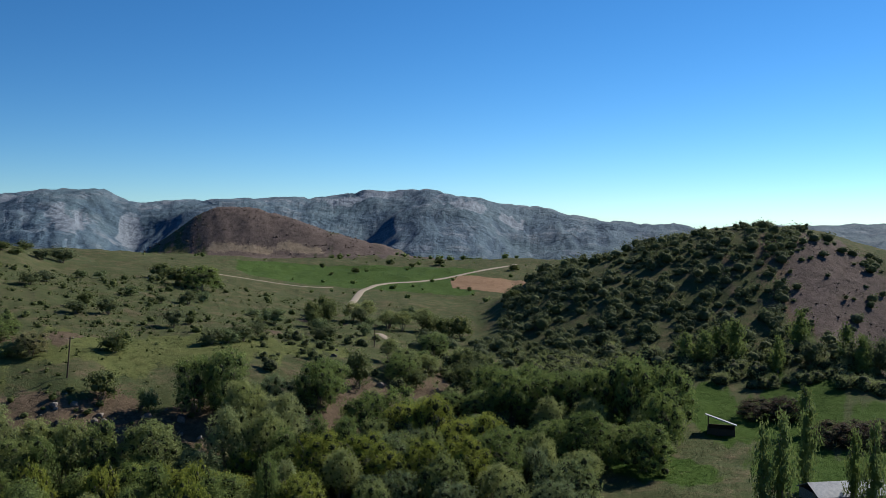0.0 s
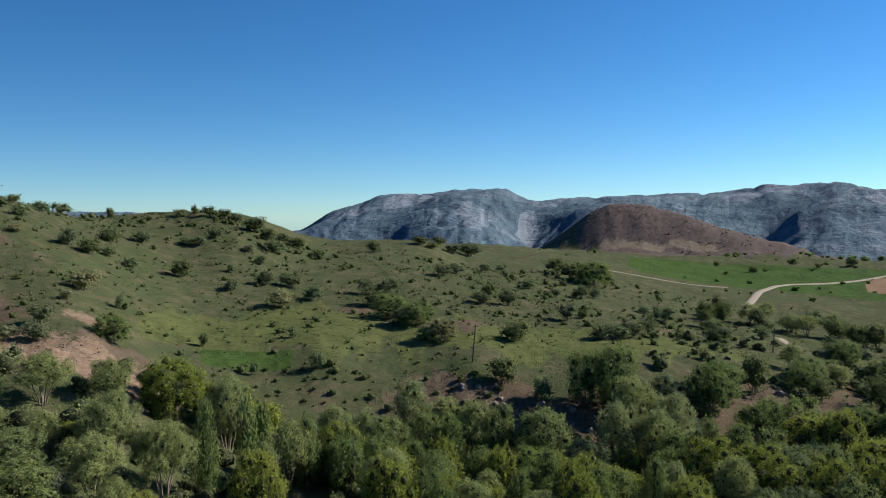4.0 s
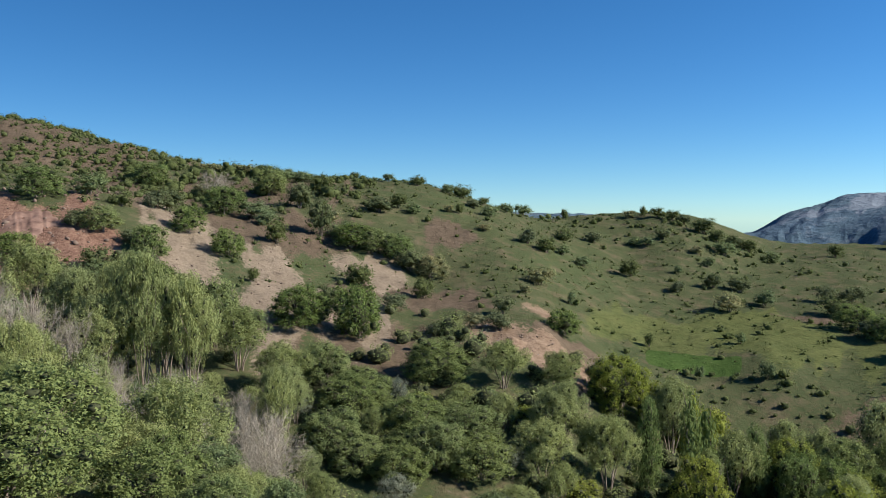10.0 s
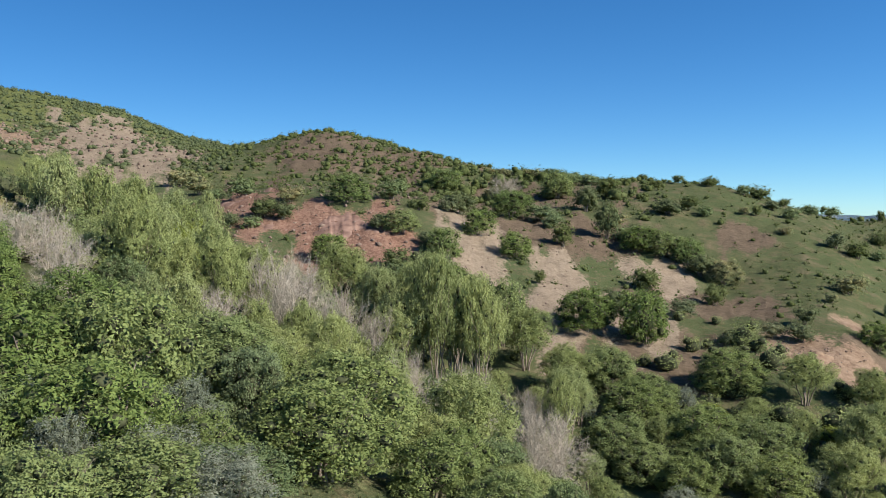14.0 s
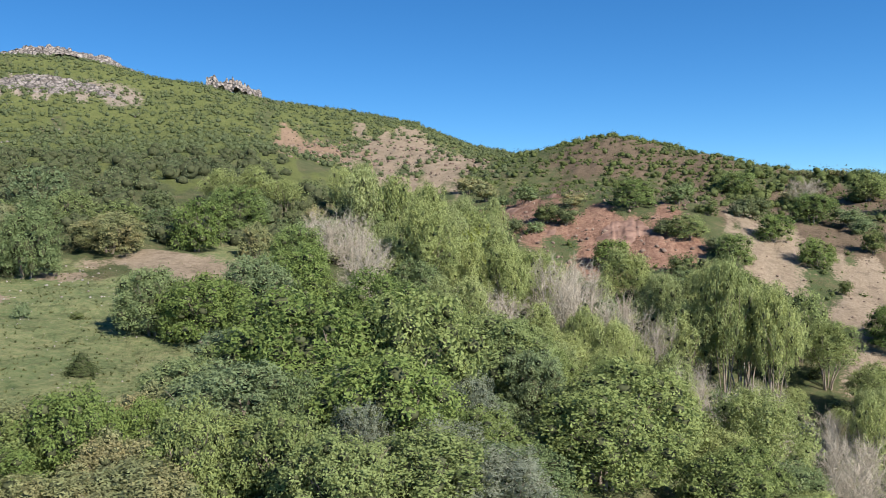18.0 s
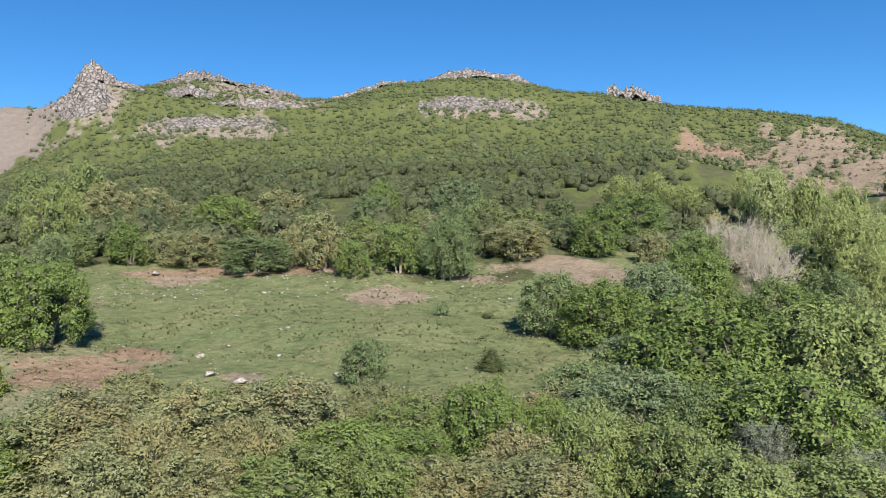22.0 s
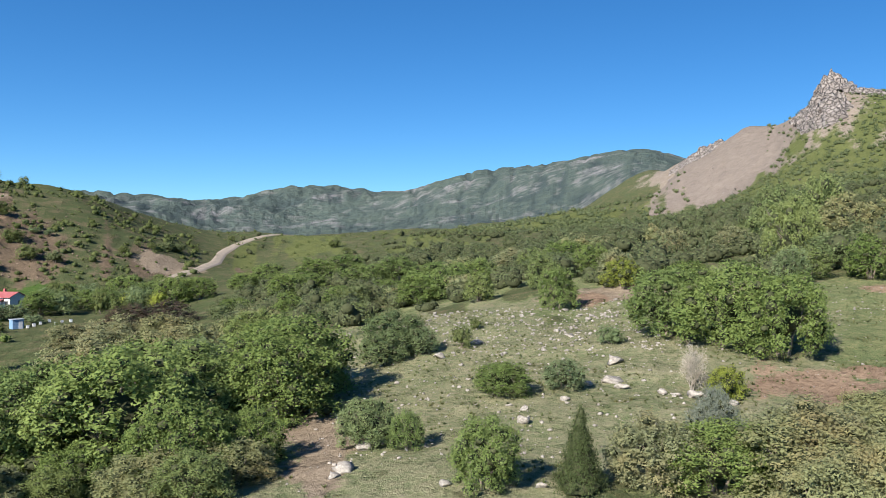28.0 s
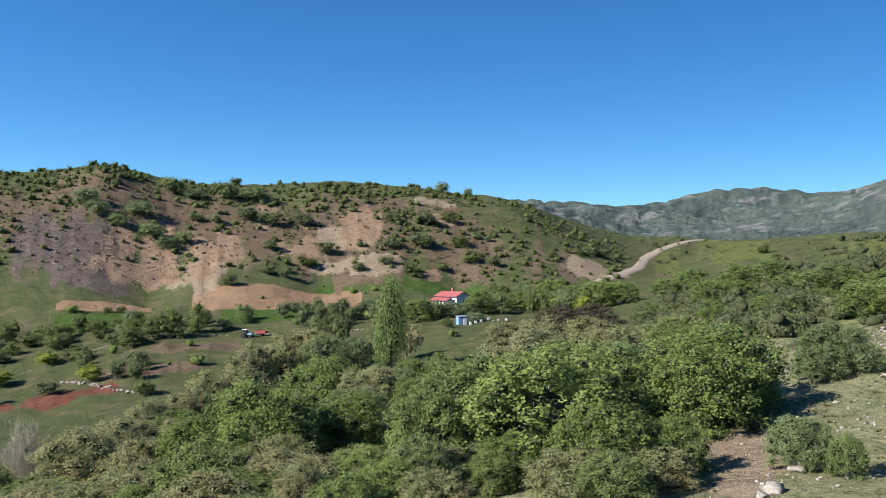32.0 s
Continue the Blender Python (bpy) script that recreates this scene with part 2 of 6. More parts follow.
M_STONE = plain("limestone", (0.165, 0.150, 0.128), (0.345, 0.315, 0.275), 3.0, 0.9, 0, 0.6)
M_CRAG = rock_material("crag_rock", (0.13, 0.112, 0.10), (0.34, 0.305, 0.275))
M_REDROCK = plain("red_weathered_rock", (0.112, 0.080, 0.062), (0.22, 0.166, 0.13), 0.3, 0.95, 0, 0.9)
M_REDCLAY = plain("red_clay_face", (0.125, 0.075, 0.057), (0.225, 0.145, 0.112), 0.35, 0.95, 0, 0.9)
M_ORANGE = plain("orange_earth", (0.140, 0.090, 0.060), (0.245, 0.172, 0.115), 0.5, 0.95, 0, 0.9)
M_ROAD = plain("pale_gravel", (0.25, 0.208, 0.16), (0.34, 0.29, 0.23), 0.8, 0.95, 0, 0.3)
M_POLE = plain("weathered_wood", (0.06, 0.045, 0.035), (0.12, 0.09, 0.07), 8, 0.9)
M_WALL = plain("whitewash", (0.50, 0.50, 0.49), (0.62, 0.61, 0.60), 1.5, 0.85)
M_ROOF = plain("red_sheet_roof", (0.27, 0.075, 0.075), (0.35, 0.12, 0.115), 1.2, 0.5)
M_TIN = plain("grey_sheet_metal", (0.26, 0.29, 0.32), (0.37, 0.40, 0.43), 1.5, 0.6, 0.0)
M_DARK = plain("dark_opening", (0.02, 0.02, 0.022), (0.045, 0.045, 0.05), 3, 0.3)
M_BLUE = plain("blue_painted_sheet", (0.13, 0.22, 0.33), (0.18, 0.28, 0.40), 2, 0.5)
M_MACHINE = plain("red_machine_paint", (0.20, 0.045, 0.045), (0.28, 0.075, 0.07), 4, 0.45)
M_RUBBER = plain("tyre_rubber", (0.02, 0.02, 0.02), (0.04, 0.04, 0.04), 9, 0.9)

# ---- the lie of the land: bearing in degrees from +y anticlockwise, distance from the hovering point, height ----
EYE_Z = 50.0
BREAKLINES = {
    "hover_ground": [(0, 6, 37), (90, 6, 37.5), (180, 6, 37.5), (270, 6, 36.5), (0, 30, 34), (45, 30, 33), (88, 30, 36.3), (120, 30, 37.6),
                     (150, 30, 37.6), (180, 30, 37.2), (215, 30, 35.5), (270, 30, 34), (330, 30, 34)],
    "stream": [(98, 330, 69), (95, 250, 55), (91, 190, 43), (84, 140, 30), (75, 116, 21), (62, 106, 14), (45, 112, 7), (30, 128, 2.5),
               (10, 140, 0.5), (-10, 150, -1), (-30, 190, -2), (-60, 290, -5)],
    "near_slope": [(88, 60, 35), (80, 70, 32), (70, 60, 28), (55, 65, 23), (35, 65, 24), (10, 65, 24), (-15, 70, 22), (-35, 70, 22), (-70, 90, 16)],
    "valley_floor": [(-24, 250, -0.5), (-14, 235, 0), (-4, 215, 0.5), (-28, 330, 0), (-18, 180, -1)],
    "bank_foot": [(24, 178, 2), (14, 180, 1.5), (5, 190, 1.5), (34, 176, 5), (41, 165, 10)],
    "bank_top": [(42, 196, 16.5), (34, 200, 15), (24, 202, 13.2), (14, 214, 13.0), (7, 232, 11), (2, 246, 6)],
    "terrace": [(40, 260, 23.6), (30, 262, 21), (20, 270, 17), (10, 290, 12), (4, 310, 8), (-1, 320, 3), (45, 215, 22)],
    "plateau": [(25, 430, 30), (18, 420, 23), (10, 450, 12.5), (2, 440, 7), (-3, 400, 4), (8, 640, 12), (0, 640, 10), (15, 640, 22), (-3, 620, 9),
                (-6, 520, 5), (-5, 820, 12), (2, 860, 12.5), (10, 860, 13), (20, 820, 17), (24, 620, 28), (-12, 900, 10)],
    "hill_behind_stream": [(60, 132, 19), (50, 150, 21), (67, 170, 30.6), (64, 215, 37.5), (56, 230, 34), (49, 185, 27), (50, 260, 39), (60, 270, 50),
                           (43, 330, 38), (36, 330, 31)],
    "green_crest": [(21, 520, 28), (27, 440, 36.5), (31, 420, 36.5), (34.7, 400, 37), (38, 390, 47.5), (41.5, 380, 51.5), (45, 385, 50.5), (50.4, 390, 52),
                    (53, 380, 57.5), (57, 350, 64), (62.8, 340, 66), (68.6, 345, 68), (72.4, 352, 70.5), (75.8, 380, 79), (79.1, 420, 88.5),
                    (82.3, 440, 95.5), (84, 448, 95.5), (86, 470, 94), (87.5, 500, 94)],
    "behind_crest": [(25, 700, 20), (34, 640, 24), (45, 620, 30), (57, 560, 48), (68, 560, 55), (80, 640, 75)],
    "red_knob": [(90, 262, 56.0), (86, 246, 58), (81.5, 232, 56), (77, 228, 54.5), (72, 235, 50)],
    "red_foot": [(88, 205, 46), (84, 190, 40.5), (78, 180, 38), (72, 172, 32)],
    "knob_saddle": [(91, 330, 68), (86, 330, 69), (79, 310, 64), (72, 300, 58)],
    "gully_scar": [(94, 430, 86), (97, 520, 100), (101, 560, 108), (90, 520, 92)],
    "meadow": [(104, 60, 37.0), (110, 75, 39), (125, 60, 38.8), (138, 62, 39), (150, 50, 38.2), (165, 46, 38), (104, 100, 41.5), (112, 110, 43.6),
               (125, 112, 44.3), (138, 105, 43.2), (150, 100, 42), (160, 100, 41.4), (168, 105, 41), (99, 118, 41.4), (173, 60, 37.6)],
    "lower_slope": [(103, 200, 56), (112, 200, 58), (125, 200, 58), (138, 190, 55), (150, 190, 51), (160, 160, 45), (112, 300, 73), (125, 300, 72),
                    (138, 300, 70), (150, 300, 60), (104, 320, 76), (158, 300, 53)],
    "mountain": [(106, 500, 105), (115, 520, 110), (125, 520, 107), (135, 520, 106), (141, 560, 112), (148, 560, 79), (146, 660, 113), (150, 640, 83),
                 (157, 620, 72), (163, 520, 60)],
    "mountain_crest": [(88.8, 640, 105), (91.9, 680, 117), (95.2, 740, 139), (99, 780, 155), (103.6, 800, 163), (106.2, 800, 168), (109, 820, 179),
                       (112, 840, 188), (115, 860, 203), (117.4, 870, 209), (120.8, 880, 206), (124, 890, 203), (126.7, 900, 192), (128.6, 960, 197),
                       (131, 1050, 221), (135, 1050, 225), (137.2, 1000, 217), (139.1, 950, 201), (141.2, 800, 180), (142.4, 770, 178), (143.6, 800, 171),
                       (144.8, 850, 165), (147.4, 860, 158)],
    "scree_edge": [(148.9, 830, 139), (150.7, 830, 122), (152.4, 840, 110), (154, 850, 97), (149.5, 935, 112), (151.5, 935, 103)],
    "rock_knob": [(147.6, 1050, 170), (148.9, 1060, 166), (150.2, 1060, 157), (151.4, 1060, 145), (148, 1300, 150), (150.5, 1300, 145)],
    "mountain_back": [(90, 1500, 120), (110, 1500, 190), (125, 1600, 230), (140, 1700, 220)],
    "upland": [(172, 150, 37.5), (178, 110, 37), (168, 250, 43), (177, 250, 40.5), (171, 400, 50), (180, 400, 42), (164, 400, 54), (175, 500, 56.5),
               (179, 545, 59), (170, 600, 61.5), (166, 560, 62), (160, 800, 80), (152, 850, 104), (156, 950, 95), (172, 900, 50), (182, 800, 50)],
    "far_upland": [(153, 1900, 262), (153, 1300, 165), (155.7, 1900, 256), (160, 2200, 266), (164.8, 2400, 262), (167.8, 2500, 236), (169.7, 2700, 230), (172, 3000, 256),
                   (174, 3300, 294), (178, 3300, 282), (181.6, 3300, 232), (185, 3400, 224), (189, 3500, 240), (200, 3500, 220), (165, 1300, 85),
                   (175, 1600, 85), (183, 1700, 75), (158, 1300, 105), (176, 2400, 150), (170, 2000, 130), (164, 1800, 150)],
    "house_valley": [(190, 80, 34), (190, 130, 31), (192, 200, 30), (194, 270, 33), (186, 330, 38), (194, 325, 37.5), (203, 318, 37), (214, 310, 35),
                     (205, 80, 31), (205, 130, 24.5), (205, 200, 25), (203, 260, 31), (216, 160, 21), (216, 220, 24.5), (214, 270, 30), (223, 300, 33),
                     (180, 320, 38), (222, 90, 25)],
    "bank_hill": [(183, 520, 61), (184.5, 500, 63.5), (186.3, 480, 67.5), (189.2, 455, 75.5), (191.6, 450, 79.5), (196.6, 445, 83.5), (202, 440, 84.5),
                  (206, 440, 83.5), (210, 440, 84), (214, 430, 86.5), (216.5, 425, 90), (219.4, 430, 86), (222.4, 430, 83.5), (228, 440, 80)],
    "bank_hill_back": [(195, 800, 70), (210, 800, 70), (225, 800, 70)],
    "scrub_hill": [(-3, 440, 5), (-6.7, 430, 23), (-10, 425, 29), (-13.7, 420, 36.5), (-17, 425, 42), (-20.3, 430, 45.5), (-23.6, 430, 42.5),
                   (-25.5, 430, 36.5), (-27.6, 430, 31), (-32, 440, 24)],
    "scrub_hill_foot": [(-6, 320, 4), (-12, 300, 4), (-20, 290, 3), (-27, 310, 3), (-16, 350, 19), (-22, 355, 22)],
    "behind_scrub_hill": [(-8, 700, 9), (-18, 760, 12), (-28, 800, 10)],
    "cone_hill_foot": [(12, 850, 14), (20.5, 930, 12), (3, 930, 12), (12, 1040, 8)],
    "behind_cone": [(12, 1250, -10), (0, 1300, -30), (24, 1250, -30), (-15, 1500, -30), (40, 1200, -20), (36, 1800, -70), (20, 2000, -60), (0, 2000, -40)],
    "far_range": [(37.5, 3600, -10), (35.9, 3600, -4), (33.6, 3600, 76), (30.2, 3600, 142), (25.2, 3600, 172), (21.7, 3650, 165), (18.1, 3700, 143), (15.4, 3750, 140),
                  (14.3, 3750, 150), (9.2, 3700, 146), (4.9, 3600, 181), (0.9, 3600, 180), (-2.5, 3600, 152), (-6.7, 3600, 112), (-11.9, 3500, 47),
                  (-15.5, 3500, 41), (-17.2, 3600, 18), (-19.6, 3700, 30), (-24, 4000, 34), (-28, 4000, 31)],
    "far_foot": [(30, 2700, -20), (20, 2700, -20), (5, 2600, -15), (-5, 2700, -20), (-15, 2700, -40), (-25, 2800, -40), (43, 4400, 60), (50, 4400, 80), (60, 4400, 60)],
    "horizon": [(70, 4800, 40), (90, 4800, 100), (120, 4800, 150), (150, 4800, 200), (200, 4800, 100), (240, 4800, 60), (270, 4800, 0), (300, 4800, 0),
                (330, 4800, -120), (20, 4800, -120), (0, 4800, -120), (-15, 4800, -120), (36, 4800, -60), (180, 4800, 120)],
    "lee_side": [(250, 120, 18), (250, 300, 12), (270, 200, 8), (300, 250, 0), (330, 250, -2), (270, 800, 20), (300, 900, 0), (330, 800, 0), (240, 600, 40), (300, 2500, 20)],
}


def warp(x, y):
    """Plan coordinates drawn together with distance, so that near forms and far ones weigh alike."""
    r = np.hypot(x, y)
    k = np.log1p(r / 35.0) / np.maximum(r, 1e-6)
    return x * k, y * k


def polar(bearing, dist):
    a = np.radians(bearing)
    return -np.sin(a) * dist, np.cos(a) * dist


def lattice(ix, iy, seed):
    """A repeatable random number for each corner of a grid."""
    h = (ix * 374761393 + iy * 668265263 + seed * 974634541) & 0x7FFFFFFF
    h = ((h ^ (h >> 13)) * 1274126177) & 0x7FFFFFFF
    return ((h ^ (h >> 16)) & 0xFFFF) / 32767.5 - 1.0


def vnoise(x, y, seed=0):
    ix, iy = np.floor(x).astype(np.int64), np.floor(y).astype(np.int64)
    fx, fy = x - ix, y - iy
    fx, fy = fx * fx * fx * (fx * (fx * 6 - 15) + 10), fy * fy * fy * (fy * (fy * 6 - 15) + 10)
    a, b = lattice(ix, iy, seed), lattice(ix + 1, iy, seed)
    c, d = lattice(ix, iy + 1, seed), lattice(ix + 1, iy + 1, seed)
    return (a * (1 - fx) + b * fx) * (1 - fy) + (c * (1 - fx) + d * fx) * fy


def fbm(x, y, octaves=4, seed=0):
    total, amp = 0.0, 1.0
    for i in range(octaves):
        total = total + amp * vnoise(x * 2 ** i + 17.3 * i, y * 2 ** i - 9.1 * i, seed + i)
        amp *= 0.5
    return total


def knots():
    pts = []
    for line in BREAKLINES.values():
        pts += line
    b, d, z = np.array(pts, float).T
    x, y = polar(b, d)
    return x, y, z


KX, KY, KZ = knots()
KU, KV = warp(KX, KY)
POWER = 1.5


def kernel(u, v):
    return np.hypot(u[:, None] - KU[None], v[:, None] - KV[None]) ** POWER


def weights():
    n = len(KU)
    a = np.zeros((n + 3, n + 3))
    a[:n, :n] = kernel(KU, KV) + 0.004 * np.eye(n)
    side = np.stack([np.ones(n), KU, KV], 1)
    a[:n, n:], a[n:, :n] = side, side.T
    return np.linalg.solve(a, np.concatenate([KZ, np.zeros(3)]))


SPLINE = weights()


def swell(x, y):
    """The smooth land, without its roughness."""
    u, v = warp(x, y)
    out = np.empty(len(x))
    for i in range(0, len(x), 20000):
        s = slice(i, i + 20000)
        out[s] = kernel(u[s], v[s]) @ SPLINE[:-3] + SPLINE[-3] + SPLINE[-2] * u[s] + SPLINE[-1] * v[s]
    return out


# ---- patches of soil, crops and rock on the ground: bearing, distance, half spans ----
PATCHES = {
    "pale": [(123.8, 101, 2.2, 4), (117.5, 113, 2.4, 3), (137, 113, 2.4, 3), (133.5, 66, 1.6, 2.5), (107, 112, 3, 8), (104.5, 88, 1.5, 5), (110, 62, 2, 4),
             (210.4, 330, 1.8, 19), (211.2, 320, 2.0, 7), (204.6, 376, 0.8, 6), (206.9, 372, 0.7, 5), (202.4, 360, 0.8, 11), (202.7, 336, 1.2, 5), (199.2, 337, 1.5, 9), (196.0, 416, 1.3, 5), (184.6, 363, 1.9, 12),
             (14.7, 868, 1.3, 7), (12.4, 871, 0.9, 6), (9.2, 885, 1.4, 8),
             (181, 85, 2, 12), (175.2, 56, 2.4, 14), (113.4, 122, 3.6, 9), (152, 122, 8, 6), (67.5, 188, 2.6, 36), (61, 222, 3.2, 14), (72.4, 212, 2.4, 32), (66, 178, 5.2, 22), (96.6, 460, 4.0, 130), (92.8, 400, 2.2, 95)],
    "rust": [(143.4, 71, 3.2, 4.5), (140.2, 76, 1.8, 3.0), (213.5, 347, 3.1, 22), (214.2, 329, 3.4, 11), (200.1, 372, 1.3, 18), (195.6, 331, 1.1, 7), (207.1, 392, 1.4, 18), (208.7, 346, 1.0, 19), (204.9, 350, 1.7, 14), (195.3, 391, 1.0, 8),
             (130, 118, 11, 4), (50, 165, 4.4, 10), (48.4, 202, 1.6, 7), (102.6, 470, 2.7, 85), (53, 172, 3, 10), (157.4, 118, 1.3, 5)],
    "red": [(89.4, 240, 3.2, 30), (81.0, 204, 3.8, 25), (85, 216, 3, 14), (78, 205, 1.6, 14)],
    "bare": [(217.3, 339, 3.3, 28), (217.6, 317, 2.5, 13), (12, 915, 9.5, 75), (-25.6, 378, 3.4, 56)],
    "soil": [(88.4, 52, 2.4, 8), (31.8, 262, 1.6, 5), (12, 286, 1.6, 6), (24.2, 250, 1.2, 4), (54.5, 270, 2.2, 12), (8.6, 330, 1.5, 6), (12.6, 200, 1.4, 6), (9.3, 185, 1.8, 13), (-2.2, 256, 2.6, 26), (24, 190, 5, 10), (15, 190, 5, 11), (8, 197, 4, 16), (2, 216, 4, 16), (-24.8, 372, 4.2, 52), (26.3, 242, 1.7, 9),
             (200.5, 368, 2.5, 18), (206, 372, 16, 40), (196, 360, 9, 26),
             (195.4, 346, 1.4, 7), (58, 205, 6, 14), (60, 160, 9, 16), (76, 300, 10, 40), (68, 240, 9, 24), (80, 360, 8, 50), (44, 180, 5, 8), (213, 203, 3.6, 6), (211, 226, 4, 5)],
    "pasture": [(166, 72, 16, 52), (150, 84, 10, 40), (176, 60, 9, 38), (184, 70, 8, 32)],
    "heath": [(33, 236, 8, 24), (22, 232, 8, 15), (41, 228, 4, 20), (14, 250, 6, 14), (124, 600, 40, 300), (130, 400, 40, 160)],
    "mead": [(-18, 235, 9, 40), (-24, 195, 6, 22), (-15, 180, 5, 14)],
    "clay": [(219.6, 187, 3.2, 9)],
    "lush": [(142, 84, 56, 56), (126, 84, 24, 36), (104, 80, 8, 30)],
    "scree": [(148.6, 715, 5.2, 150), (145.2, 745, 2.4, 105), (151.6, 790, 3.4, 75)],
    "rock": [(131.8, 800, 3.2, 130), (134.8, 556, 4.0, 45), (117.8, 610, 4.2, 42), (117, 855, 5, 40), (136.5, 950, 2.6, 110), (142.3, 700, 1.8, 90),
             (151, 1100, 3, 110), (125, 870, 5, 24)],
    "crop": [(5.7, 600, 8, 95), (39, 206, 3.0, 6), (216.9, 273, 2.7, 13), (206.2, 266, 3.3, 11), (196.8, 315, 6.6, 8)],
    "tilled": [(-3.7, 584, 3.2, 44), (205.8, 292, 5.4, 17), (216.6, 293, 2.8, 5)],
}


def patch_cover(x, y, spots, tended=False):
    b = np.degrees(np.arctan2(-x, y))
    d = np.hypot(x, y)
    b = np.where(b < -45, b + 360, b)
    out = np.zeros(len(x))
    wob = 0.5 * fbm(x / (d * 0.03 + 2), y / (d * 0.03 + 2), 5, 77) + 0.3 * fbm(b / 0.5, d / 45, 3, 78) * np.clip((d - 120) / 150, 0, 1)
    for b0, d0, hb, hd in spots:
        if tended:
            q = (((b - b0) / hb) ** 8 + ((d - d0) / hd) ** 8) ** 0.125 + 0.06 * wob
            out = np.maximum(out, np.clip(9.5 - q * 9, 0, 1))
            continue
        q = np.sqrt(((b - b0) / hb) ** 2 + ((d - d0) / hd) ** 2) + wob
        out = np.maximum(out, np.clip(1.7 - q * 1.25, 0, 1))
    return out


WORN = [s for key in ("pale", "rust", "red", "soil", "scree", "clay", "bare") for s in PATCHES[key] if s[1] > 130]


def ridged(x, y, seed):
    return 1.0 - np.abs(fbm(x, y, 4, seed))


def gully_lines(x, y):
    """Ravines drawn along lines of sight from the hovering point, to look downslope."""
    b = np.degrees(np.arctan2(-x, y))
    r = np.hypot(x, y)
    return np.abs(fbm(b / 1.7 + 0.5 * fbm(x / 300, y / 300, 2, 45), r / 1100, 3, 41))


def flutes(x, y):
    """Narrow ribs and runnels on the far faces, laid along the lines of sight."""
    b = np.degrees(np.arctan2(-x, y))
    r = np.hypot(x, y)
    return np.clip(1.1 - 1.6 * np.abs(fbm(b / 0.5 + 0.5 * fbm(x / 150, y / 150, 2, 55), r / 520, 3, 51)), 0, 1)


# pale cliffs and scree fans on the far ranges: bearing, distance, half spans
SCARS = [(28.4, 3330, 2.6, 190), (23.4, 2760, 1.3, 240), (20.4, 2860, 0.8, 220), (31.5, 3300, 1.6, 150), (5.2, 3300, 2.2, 120), (-1.5, 2950, 1.6, 90), (-4.4, 2980, 1.0, 110)]


def brown_hill(x, y):
    """The lone bare hill on the plateau: steep on one side, long and gentle on the other."""
    a = np.radians(14.6)
    across, away = -x * math.cos(a) - y * math.sin(a), -x * math.sin(a) + y * math.cos(a) - 955
    u = across / np.where(across > 0, 88, 212)
    rho = np.sqrt(u ** 2 + (away / np.where(away < 0, 92, 80)) ** 2)
    body = np.clip(1 - rho ** 1.4, 0, 1)
    rib = np.abs(fbm(across / 26 + 0.6 * fbm(x / 40, y / 40, 2, 63), away / 90, 3, 61))
    return 54 * body - 2.6 * np.clip(body * 3, 0, 1) * np.clip(1.25 - body, 0, 1) * np.clip(0.42 - rib, 0, 1) / 0.42


ROADS = {
    "valley": [(6.15, 392), (6.3, 407), (5.9, 436), (5.5, 486), (4.5, 530), (3.6, 549), (1.7, 570), (0.0, 600), (-2.1, 650), (-4.5, 721), (-4.9, 745)],
    "ford": [(4.3, 312), (3.8, 302), (3.2, 296)],
    "track": [(16.6, 474), (14.4, 480), (11.8, 484), (9.2, 488), (7.4, 496)],
    "saddle": [(185.2, 330), (184.1, 347), (182.9, 366), (181.9, 395), (181.5, 426), (180.6, 460), (179.7, 487), (178.0, 535), (177, 560)],
}


def road_line(points):
    pts = np.array(points, float)
    t = np.linspace(0, len(pts) - 1, 12 * len(pts))
    b, d = np.interp(t, range(len(pts)), pts[:, 0]), np.interp(t, range(len(pts)), pts[:, 1])
    for _ in range(3):
        b[1:-1] = (b[:-2] + 2 * b[1:-1] + b[2:]) / 4
        d[1:-1] = (d[:-2] + 2 * d[1:-1] + d[2:]) / 4
    return polar(b, d)


def off_road(x, y):
    """Nought on a road, one where the ground has its full roughness again."""
    out = np.ones(len(x))
    for line in ROADS.values():
        u, v = road_line(line)
        near = np.nonzero((x > u.min() - 20) & (x < u.max() + 20) & (y > v.min() - 20) & (y < v.max() + 20))[0]
        for i in range(0, len(near), 5000):
            k = near[i:i + 5000]
            gap = np.hypot(x[k][:, None] - u, y[k][:, None] - v).min(1)
            out[k] = np.minimum(out[k], np.clip((gap - 6) / 10, 0, 1))
    return out


